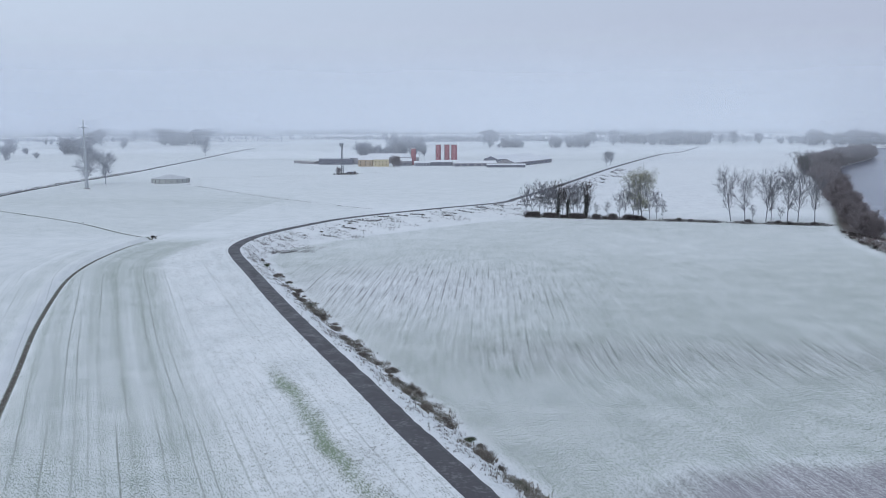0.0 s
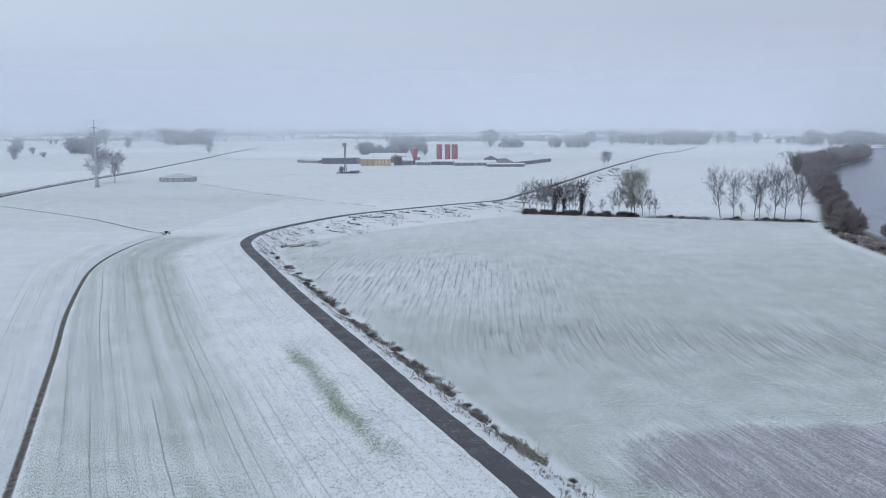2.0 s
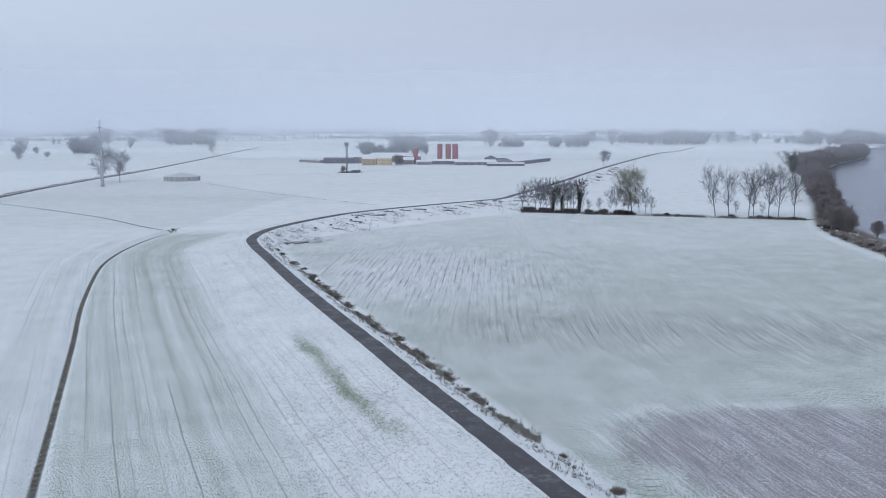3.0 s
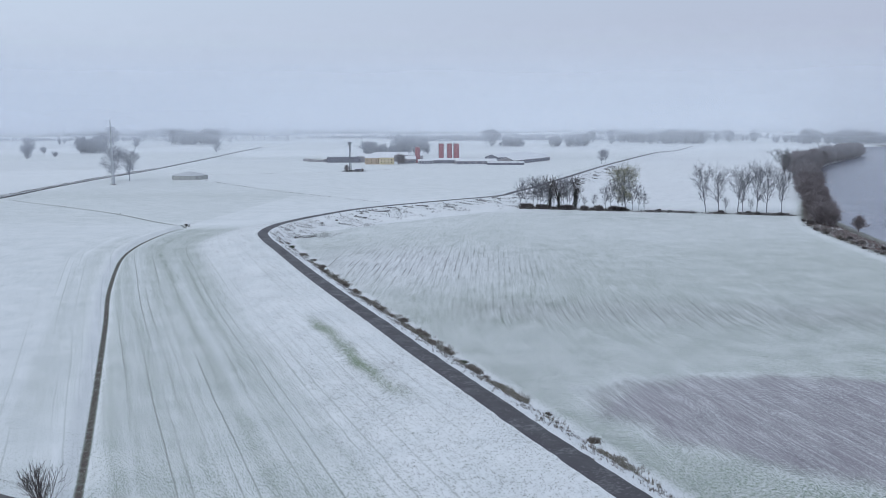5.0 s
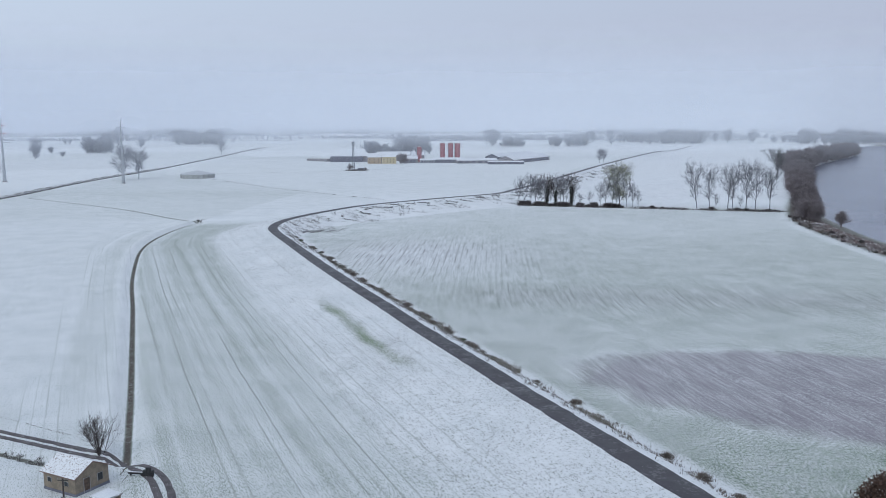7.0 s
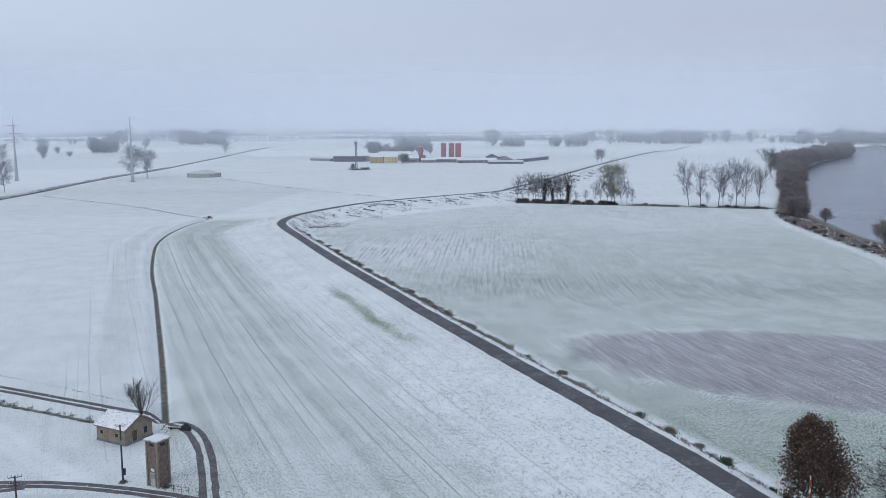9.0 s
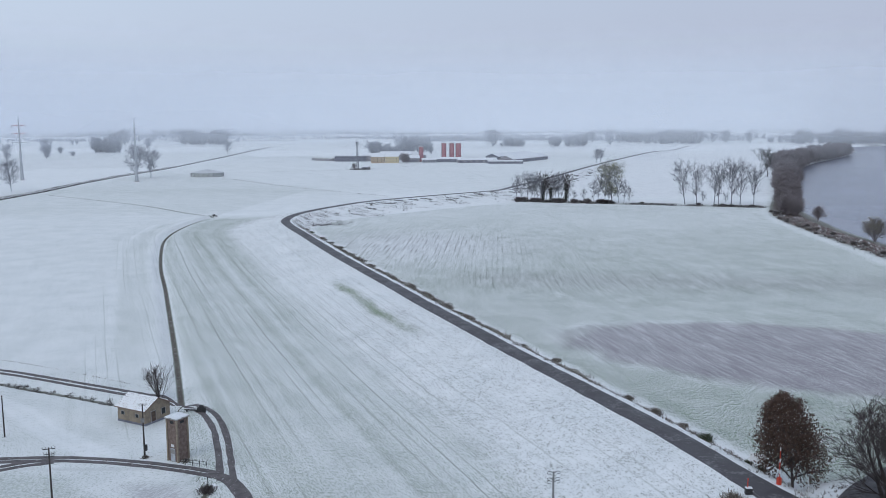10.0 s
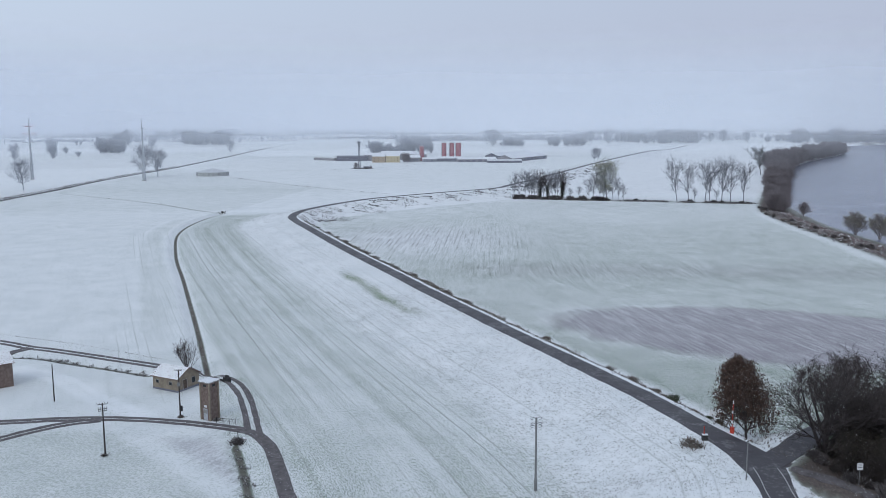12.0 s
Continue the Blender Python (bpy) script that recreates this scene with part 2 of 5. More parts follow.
CONCRETE = plain("grey_concrete", (0.32, 0.31, 0.30), (0.42, 0.41, 0.40), 0.8, 0.9, snow=0.3)
# DARK_WALL, YELLOW and RED_SILO are paled, with distance haze in their colours
DARK_WALL = plain("dark_open_shed", (0.17, 0.175, 0.215), (0.23, 0.235, 0.275), 0.5, 0.9)
SHED_WALL = plain("grey_brown_shed_wall", (0.30, 0.29, 0.31), (0.40, 0.39, 0.41), 0.4, 0.9)
YELLOW = plain("yellow_plaster", (0.64, 0.54, 0.35), (0.70, 0.61, 0.43), 0.4, 0.9)
ORANGE = plain("ochre_plaster", (0.48, 0.38, 0.27), (0.54, 0.44, 0.34), 0.4, 0.9)
RED_SILO = plain("red_silo_paint", (0.40, 0.18, 0.20), (0.46, 0.225, 0.245), 0.3, 0.6)
STEEL = plain("galvanised_steel", (0.45, 0.47, 0.50), (0.58, 0.60, 0.63), 0.6, 0.5, 0.3)
POLE_WOOD = plain("tarred_pole_wood", (0.055, 0.048, 0.045), (0.10, 0.09, 0.085), 3.0, 0.9)
POLE_GREY = plain("grey_pole_concrete", (0.20, 0.20, 0.20), (0.28, 0.28, 0.28), 3.0, 0.85)
PALE_WALL = plain("pale_tank_concrete", (0.44, 0.46, 0.45), (0.54, 0.56, 0.55), 0.5, 0.9)
MAST_STEEL = plain("dull_mast_steel", (0.16, 0.17, 0.20), (0.24, 0.25, 0.28), 0.6, 0.6)
LINE_PAINT = plain("worn_line_paint", (0.38, 0.38, 0.38), (0.55, 0.55, 0.54), 1.2, 0.7)
CANAL_BED = plain("canal_water_and_mud", (0.10, 0.103, 0.115), (0.17, 0.172, 0.185), 0.25, 0.7, snow=0.34)
DARK = plain("dark_iron", (0.03, 0.03, 0.032), (0.06, 0.06, 0.062), 5.0, 0.6)
RED = plain("red_paint", (0.55, 0.05, 0.03), (0.65, 0.09, 0.05), 6.0, 0.5)
WHITE = plain("white_paint", (0.75, 0.75, 0.75), (0.82, 0.82, 0.82), 6.0, 0.6)
GLASS = plain("dark_window_glass", (0.03, 0.035, 0.04), (0.05, 0.055, 0.06), 2.0, 0.1, bump=0.0)
DOOR = plain("brown_door_wood", (0.09, 0.065, 0.05), (0.15, 0.11, 0.085), 3.0, 0.8)


# ---- mesh helpers ----
def part(name, bm, material, parent=None, label=""):
    """Links a bmesh, or a pair of vertex and face lists, as one mesh object under parent."""
    data = bpy.data.meshes.new(name)
    if isinstance(bm, bmesh.types.BMesh):
        bmesh.ops.recalc_face_normals(bm, faces=bm.faces)
        bm.to_mesh(data)
        bm.free()
    else:
        data.from_pydata(bm[0], [], bm[1])
    data.materials.append(material)
    ob = new(name, data)
    if parent:
        ob.parent = parent
    if label:
        ob["label"] = label
    return ob


def thing(name, m, label, category, group="", kind=""):
    ob = new(name)
    ob.matrix_world = m
    return tagged(ob, label, category, group, kind)


def box(bm, x0, x1, y0, y1, z0, z1, m=None, bevel=0.0):
    made = bmesh.ops.create_cube(bm, size=1)["verts"]
    t = Matrix.Translation(((x0 + x1) / 2, (y0 + y1) / 2, (z0 + z1) / 2)) @ Matrix.Diagonal((x1 - x0, y1 - y0, z1 - z0, 1))
    bmesh.ops.transform(bm, matrix=(m @ t) if m else t, verts=made)
    if bevel:
        bmesh.ops.bevel(bm, geom=list({e for v in made for e in v.link_edges}), offset=bevel, segments=1, affect="EDGES")
    return bm


def cyl(bm, p, q, r0, r1, n=10):
    p, q = Vector(p), Vector(q)
    made = bmesh.ops.create_cone(bm, cap_ends=True, segments=n, radius1=r0, radius2=max(r1, 1e-4), depth=(q - p).length)["verts"]
    m = Matrix.Translation((p + q) / 2) @ (q - p).to_track_quat("Z", "Y").to_matrix().to_4x4()
    bmesh.ops.transform(bm, matrix=m, verts=made)
    return bm


def slab(bm, corners, thick):
    """A flat plate from its upper corners, in order."""
    up = [bm.verts.new(c) for c in corners]
    low = [bm.verts.new((c[0], c[1], c[2] - thick)) for c in corners]
    bm.faces.new(up)
    bm.faces.new(low[::-1])
    n = len(up)
    for i in range(n):
        bm.faces.new((up[i], low[i], low[(i + 1) % n], up[(i + 1) % n]))
    return bm


def curve_points(pts, step):
    """A smooth line through the points, as an array of evenly spaced places."""
    p = np.array(pts, float)
    q = np.vstack([2 * p[0] - p[1], p, 2 * p[-1] - p[-2]])
    out = []
    for i in range(1, len(q) - 2):
        n = max(2, int(np.linalg.norm(q[i + 1] - q[i]) / step))
        t = np.linspace(0, 1, n, endpoint=False)[:, None]
        a, b, c, d = q[i - 1], q[i], q[i + 1], q[i + 2]
        out.append(0.5 * (2 * b + (c - a) * t + (2 * a - 5 * b + 4 * c - d) * t**2 + (3 * b - a - 3 * c + d) * t**3))
    return np.vstack(out + [p[-1:]])


KNOWN = {}


def to_line(xy, line, reach=None):
    """The signed distance (left of the way positive) of places from a line, and how far along it they lie; places further off than reach are only told to be far."""
    if reach is not None:
        lo, hi = line.min(0) - reach, line.max(0) + reach
        inside = np.all((xy > lo) & (xy < hi), axis=1)
        dist, along = np.full(len(xy), 1e3), np.zeros(len(xy))
        if inside.any():
            dist[inside], along[inside] = to_line(xy[inside], line)
        return dist, along
    if len(xy) > 20000:
        key = (len(xy), float(xy[0, 0]), float(xy[-1, 1]), len(line), float(line[0, 0]))
        if key not in KNOWN:
            KNOWN[key] = None
        elif KNOWN[key] is not None:
            return KNOWN[key][0].copy(), KNOWN[key][1].copy()
        # near places against the whole line, the rest against every fourth piece of it
        rough, along = to_line_once(xy, np.vstack([line[:-1:4], line[-1:]]))
        near = np.abs(rough) < 60
        rough[near], along[near] = to_line_once(xy[near], line)
        KNOWN[key] = rough.copy(), along.copy()
        return rough, along
    return to_line_once(xy, line)


def to_line_once(xy, line):
    x, y = xy[:, 0], xy[:, 1]
    best, sign, along = np.full(len(xy), 1e18), np.ones(len(xy)), np.zeros(len(xy))
    run = 0.0
    for a, b in zip(line[:-1], line[1:]):
        dx, dy = b - a
        n2 = dx * dx + dy * dy
        ox, oy = x - a[0], y - a[1]
        t = np.clip((ox * dx + oy * dy) / n2, 0, 1)
        cross = dx * oy - dy * ox
        ox -= t * dx
        oy -= t * dy
        d2 = ox * ox + oy * oy
        near = d2 < best
        best = np.where(near, d2, best)
        sign = np.where(near, np.where(cross >= 0, 1.0, -1.0), sign)
        along = np.where(near, run + t * n2**0.5, along)
        run += n2**0.5
    return np.sqrt(best) * sign, along


def step(x, a, b):
    t = np.clip((x - a) / (b - a), 0, 1)
    return t * t * (3 - 2 * t)


# ---- plan ----
CREST = 4.2
ROAD = curve_points([(36, -260), (37, -40), (40.0, 50), (40.4, 70), (40.8, 80), (41.9, 87.5), (41.8, 94), (39, 103.4), (33.6, 119.5), (24.5, 142), (14.0, 167.3), (1.9, 197.5), (-4.6, 213.5), (-13.6, 237.2),
                     (-25.2, 266.8), (-39, 302.8), (-56, 349.9), (-67.4, 381.5), (-72.2, 399.5), (-73, 414), (-71, 431), (-64.6, 451), (-57, 469), (-44.8, 493), (-28, 513.5), (-11, 530.5), (5.5, 546.5), (23, 562), (36.7, 577), (46, 602),
                     (71.5, 667), (107.5, 770), (154, 903), (216, 1068), (281, 1234), (350, 1400), (460, 1680)], 6.0)
SIDE = curve_points([(42.4, 90.3), (46.6, 94.8), (50.5, 99.2), (55, 103.8), (62, 109), (80, 117), (110, 122)], 3.0)
RAMP = curve_points([(43.5, 92.8), (45.5, 90.6), (48.2, 88.0), (51.6, 84.0), (57, 77), (66, 66)], 1.5)
DITCH = curve_points([(-46.5, 149), (-57.7, 183), (-70.1, 219.5), (-84.3, 261), (-97, 297), (-109.5, 337), (-117.5, 366), (-121.8, 390), (-123.8, 414), (-123.6, 440), (-120.5, 462)], 5.0)
DITCH_FAR = curve_points([(-120.5, 460), (-139, 477), (-175, 518), (-221, 559), (-266, 596)], 8.0)
DITCH_TRACK = curve_points([(-31.4, 109.0), (-29.6, 104.0), (-25.2, 90.0), (-21, 74), (-17, 58)], 3.0)
DITCH_LANE = curve_points([(-100, 165), (-91, 162.5), (-85, 161.5), (-78, 158.0), (-68, 153.5), (-58.0, 148.5)], 3.0)
CANAL = curve_points([(-280, 480), (-284, 546), (-286, 632), (-291, 698), (-293, 764), (-293, 824), (-291, 915), (-297, 1060), (-305, 1230), (-318, 1440), (-328, 1670)], 15.0)
BANK = curve_points([(150, -400), (152, 0), (154, 200), (157, 291), (159.5, 317), (162, 360), (165, 409), (173, 458), (187, 500), (224, 590), (286, 745), (347, 898), (422, 1042), (487, 1147), (556, 1254), (592, 1320), (668, 1470), (785, 1700), (1100, 1790), (2500, 1850)], 20.0)
TRACK = curve_points([(-90, 119.5), (-73.4, 120.6), (-64.6, 121.9), (-55.3, 122.3), (-45.4, 120.8), (-35.2, 117.8), (-30.3, 115.2), (-27.4, 111.0), (-25.2, 106.0), (-20.3, 90.4), (-15.5, 76), (-11, 60)], 1.5)
TRACK_BRANCH = curve_points([(-75, 106), (-69.5, 112.7), (-66.4, 116.2), (-61.9, 119.8), (-57.0, 121.7)], 1.5)
LANE = curve_points([(-29.9, 114.5), (-32.6, 124.0), (-35.6, 133.5), (-38.6, 140.5), (-42.0, 145.4), (-48.4, 149.6), (-57.8, 154.4), (-69.1, 159.9), (-84, 167.0), (-91.5, 170.0), (-100.6, 175.0), (-125, 186)], 1.5)
LANE_BRANCH = curve_points([(-91.0, 169.6), (-93.5, 165), (-95.5, 158), (-98, 148)], 1.5)


def right_width(s):
    """How wide the river side of the dyke is, along the road."""
    return 8.5 + 20.0 * step(s, 690, 800) - 14.0 * step(s, 960, 1080)


def levee(sd, s):
    w = right_width(s)
    left = 1 - step(sd, 2.6, 30.0)
    left = 0.55 * left + 0.45 * (1 - np.clip((sd - 2.6) / 24, 0, 1))
    right = 1 - np.clip((-sd - 2.7) / w, 0, 1)
    right = 0.7 * right + 0.3 * (1 - step(-sd, 2.7, 2.7 + w))
    return CREST * np.where(sd >= 0, left, right)


def hills(xy):
    """Smooth random relief at a few metres, about -1 to 1."""
    x, y = xy[:, 0], xy[:, 1]
    return (np.sin(0.9 * x + 1.7 * np.sin(0.31 * y)) + np.sin(0.77 * y + 1.3 * np.sin(0.43 * x + 2)) + np.sin(1.9 * x - 1.3 * y) * 0.6 + np.sin(0.21 * x + 0.33 * y) * 0.8) / 3.4


def terrain(xy):
    sd, s = to_line(xy, ROAD)
    z = levee(sd, s) * (1 - step(xy[:, 1], 1250, 1500))
    ss, sa = to_line(xy, SIDE, 15)
    z = np.maximum(z, (CREST - 0.015 * sa) * (1 - np.clip((np.abs(ss) - 3.0) / 7.0, 0, 1)))
    rs, ra = to_line(xy, RAMP, 12)
    z = np.maximum(z, (CREST - 0.05 * ra) * (1 - np.clip((np.abs(rs) - 2.0) / 6.0, 0, 1)))
    bank = np.where(np.abs(sd) < 40, 1.0, 0.0) * step(np.abs(sd), 2.8, 5) * (1 - step(np.abs(sd), 18, 30))
    z += bank * 0.16 * hills(xy)
    for line, depth, half in ((DITCH, 1.1, 2.0), (DITCH_FAR, 0.6, 1.6), (DITCH_TRACK, 0.35, 1.6), (DITCH_LANE, 0.6, 1.1), (CANAL, 1.0, 3.0)):
        d, _ = to_line(xy, line, 12)
        z -= depth * np.exp(-((d / half) ** 2) * 1.2)
        if line is DITCH:
            z += 0.35 * np.exp(-(((d - 3.0) / 1.6) ** 2))
    bd, _ = to_line(xy, BANK)
    river = step(-bd, -2, 19 + 29 * (1 - step(xy[:, 1], 440, 560)))
    z = z * (1 - river) - 5.5 * river + 0.5 * step(-bd, -8, 0) * (1 - river)
    # the low rise in the river-side field
    z += 0.9 * np.exp(-(((xy[:, 0] + 6) / 45) ** 2 + ((xy[:, 1] - 345) / 55) ** 2)) * (1 - river) * step(-sd, 9, 20)
    return z


def ground_height(x, y):
    return float(terrain(np.array([[x, y]], float))[0])


def spread(a, b, fine, far_a, far_b, grow=1.07):
    """Grid lines: fine from a to b, and coarser and coarser out to far_a and far_b."""
    out = list(np.arange(a, b + fine / 2, fine))
    d, lo = fine, a
    low = []
    while lo > far_a:
        d *= grow
        lo -= d
        low.append(lo)
    d, hi = fine, out[-1]
    while hi < far_b:
        d *= grow
        hi += d
        out.append(hi)
    return np.array(low[::-1] + out)


def build_ground():
    gx = spread(-268, 196, 1.15, -4300, 4300, 1.05)
    gy = spread(72, 600, 1.15, -500, 4300, 1.035)
    nx, ny = len(gx), len(gy)
    xx, yy = np.meshgrid(gx, gy)
    xy = np.stack([xx.ravel(), yy.ravel()], 1)
    x, y = xy[:, 0], xy[:, 1]
    z = terrain(xy)
    sd, s = to_line(xy, ROAD)
    dd, _ = to_line(xy, DITCH)
    bd, _ = to_line(xy, BANK)
    left = sd > 0
    far = step(y, 560, 700)
    w = right_width(s)
    wobble = 1.2 * hills(xy * 0.35)
    on_bank = np.where(left, 1 - step(sd + wobble, 17.5, 30.0), 1 - step(-sd + wobble, w + 1, w + 4.5)) * (1 - 0.5 * far)
    crop_left = np.where(left, step(sd, 17.5, 30.5), 0) * np.where(dd < 0, step(-dd, 0.6, 1.6), 0) * (1 - step(y, 440, 470))
    beyond = np.where(left & (dd >= 0), 1.0, 0.0) * (1 - far)
    field_right = np.where(~left, step(-sd, w + 2, w + 6), 0) * step(bd, 3, 9) * (1 - step(y, 500 + 0.0 * x, 560))
    # the field line that runs from the tank to the dyke parts a greener field from a whiter one
    near_green = np.where(left, 1.0, 0.0) * step(x, -300, -290) * step(-(y - (578 + (-37 - x) * 1.22)), -4, 6) * step(y, 440, 500)
    plants = 0.25 + 0 * x
    plants = plants + crop_left * 0.15 + field_right * (0.15 - 0.05 * step(y, 330, 460)) + near_green * 0.045 + np.where(left, 1.0, 0.0) * step(x, -290, -270) * step(y, 560, 640) * (1 - step(y, 1180, 1250)) * 0.06 + beyond * (0.065 * step(y, 158, 178) + 0.09 * (1 - step(y, 158, 178)))
    strip = np.where(left, 1.0, 0.0) * step(dd, 3, 6) * (1 - step(dd, 12.0, 13.5)) * step(y, 160, 200) * (1 - step(y, 400, 440))
    plants += strip * 0.06
    plants += on_bank * 0.035 * np.where(left, 1, 0)
    plants += 0.055 * field_right * (1 - step(y, 130, 230))
    # thin snow cap on the rise of the river-side field
    rise = np.exp(-(((x + 12) / 40) ** 2 + ((y - 345) / 42) ** 2)) * field_right
    soil = 0.7 * rise
    # the bare, lilac-grey ploughed oval
    ell = ((x - 82) / 56) ** 2 + ((y - 178 + 0.28 * (x - 82)) / 30) ** 2 + 0.12 * hills(xy * 0.5)
    plough = (1 - step(ell, 0.75, 1.15)) * field_right
    soil = np.maximum(soil, 0.95 * plough)
    rim = np.exp(-(((ell - 1.0) / 0.13) ** 2)) * field_right * (1 - step(x, 60, 110))
    plants += 0.14 * plough - 0.06 * rise - 0.05 * rim
    band = np.exp(-(((y - 268 + 0.10 * (x - 60)) / 16) ** 2)) * field_right * step(x, -10, 20)
    soil = np.maximum(soil, 0.35 * band)
    plants += 0.05 * band
    brown = 0.42 * on_bank
    ditch, ditch_on = np.full(len(x), 99.0), np.zeros(len(x))
    for line, force in ((DITCH, 1.0), (DITCH_FAR, 0.7), (DITCH_TRACK, 0.8), (DITCH_LANE, 0.8)):
        d, _ = to_line(xy, line, 12)
        closer = np.abs(d) < np.abs(ditch)
        ditch = np.where(closer, d, ditch)
        ditch_on = np.where(closer & (np.abs(d) < 8), force, ditch_on)
    d, _ = to_line(xy, CANAL, 12)
    g = np.exp(-((d / 2.6) ** 2))
    plants += 0.24 * g
    brown = np.maximum(brown, 0.7 * g)
    strip = np.exp(-(((bd + 1.5) / np.where(bd > -1.5, 4.5, 8.0 + 22 * (1 - step(y, 440, 560)))) ** 2))
    plants += 0.45 * strip
    brown = np.maximum(brown, strip)
    copse = np.exp(-(((y - (541 - 0.30 * (x - 44))) / (2.6 + 0.9 * np.sin(x * 0.31))) ** 2)) * (1 - 0.85 * step(x, 110, 116) * (1 - step(x, 134, 140))) * step(x, 40, 46) * (1 - step(x, 182, 188))
    plants += 0.22 * copse
    brown = np.maximum(brown, copse)
    sdist, _ = to_line(xy, SIDE, 60)
    shade = step(-sdist, 1.5, 3.5) * np.where(np.abs(sdist) < 500, 1, 0) * np.maximum(step(x - 0.75 * (y - 85), 46.5, 48.5) * step(y, 86.0, 88.5), step(x + 0.9 * (y - 81), 48.5, 51)) * (1 - step(x, 78, 95)) * step(y, 60 + 0.0 * x, 66) * (1 - step(y, 112, 122)) * step(-sd, 2.6, 3.6)
    plants += 0.8 * shade
    brown = np.maximum(brown, shade)
    # parcels of the far plain, each with its own cover of snow
    along = x * 0.94 + y * 0.34
    across = y * 0.94 - x * 0.34
    row = np.floor(across / 210 + 0.3 * np.sin(across / 430))
    cell = np.floor(along / 340 + 3.7 * np.sin(row * 2.3))
    tone = np.modf(np.abs(np.sin(row * 12.9 + cell * 78.2) * 437.5))[0]
    plain_part = np.where(left, step(y, 820, 860) * np.where(x < -300, 1, step(y, 1150, 1200)), step(y, 1400 + 0.25 * (x - 313), 1412 + 0.25 * (x - 313)))
    plants += (0.13 * tone - 0.05) * plain_part
    soil = np.maximum(soil, 0.35 * np.where(np.modf(tone * 7)[0] > 0.6, 1, 0) * plain_part)
    # the first field behind the tree row is bare under its snow
    pale = np.where(left, 0.0, 1.0) * step(y, 560, 590) * (1 - step(y, 1395 + 0.25 * (x - 313), 1405 + 0.25 * (x - 313)))
    soil = np.maximum(soil, 0.75 * pale)
    plants += 0.03 * pale
    # fresh grass along the foot of the dyke
    gd = np.abs(sd - 11.5 - 1.2 * hills(xy * 0.2))
    green = np.exp(-((gd / 1.3) ** 2)) * (0.8 + 0.2 * np.sin(y * 0.21 + 1.0)) * step(y, 184, 196) * (1 - step(y, 236, 262)) * np.where(left, 1, 0)
    plants += 0.31 * green
    green = np.clip(green * 1.1, 0, 1)
    row_u = np.where(left, sd, 0.0)
    hy = np.linspace(-500, 5000, 5501)
    slope = -0.06 + 0.28 * (1 - step(hy, 215, 285))
    lean = np.interp(y, hy, np.cumsum(slope))
    row_u = np.where(left, row_u, x + lean)
    # the yard: white wheel marks above the track, greener grass below it, and a dug strip beside the south track
    marks = curve_points([(-86, 153), (-74, 145.5), (-64, 135), (-50, 122.8)], 3.0)
    md, _ = to_line(xy, marks, 14)
    plants -= 0.13 * (np.exp(-(((md - 1.2) / 0.8) ** 2)) + np.exp(-(((md + 1.2) / 0.8) ** 2)))
    lawn = (1 - step(x + 0.9 * (y - 110), -50, -46)) * (1 - step(y, 114, 119)) * step(y, 60, 80)
    dug = step(x + 0.9 * (y - 110), -44, -40) * (1 - step(x + 0.45 * (y - 108), -34.5, -32.5)) * (1 - step(y, 110, 116)) * step(y, 60, 80)
    plants += 0.10 * lawn + 0.13 * dug
    soil = np.maximum(soil, 0.8 * dug)
    brown = np.maximum(brown, 0.4 * dug)
    yard = left & (x + 0.45 * (y - 108) < -32.5) & (y < 119) & (x < -20)
    row_v = np.where(yard, -0.53 * x - 0.85 * y, y)
    row_u = np.where(yard, 0.85 * x - 0.53 * y, row_u)
    tram = crop_left + 0.6 * beyond * step(24 - dd, 0, 8) + 0.45 * on_bank * np.where(left, 1, 0)

    mesh = bpy.data.meshes.new("ground")
    idx = np.arange(nx * ny).reshape(ny, nx)
    quads = np.stack([idx[:-1, :-1], idx[:-1, 1:], idx[1:, 1:], idx[1:, :-1]], -1).reshape(-1, 4)
    mesh.from_pydata(np.column_stack([xy, z]).tolist(), [], quads.tolist())
    mesh.shade_smooth()
    zone = mesh.attributes.new("zone", "FLOAT_COLOR", "POINT")
    zone.data.foreach_set("color", np.column_stack([np.clip(plants, 0, 1), np.clip(soil, 0, 1), np.clip(tram, 0, 1), np.ones(len(x))]).astype(np.float32).ravel())
    for name, values in (("fleck", 0.56 + 0.24 * crop_left + 0.22 * on_bank * np.where(left, 1, 0) + 0.38 * field_right), ("rough", np.clip(on_bank, 0, 1)), ("ditch", ditch), ("ditch_on", ditch_on), ("furrow", np.clip(1.1 * rise + 0.4 * band + 0.10 * field_right, 0, 1)), ("brown", brown), ("green", green), ("row_u", row_u), ("row_v", row_v)):
        a = mesh.attributes.new(name, "FLOAT", "POINT")
        a.data.foreach_set("value", np.asarray(values, np.float32))
    mesh.materials.append(GROUND)
    return tagged(new("ground", mesh), "snow-dusted farmland with green crops showing through", "ground", kind="structure")


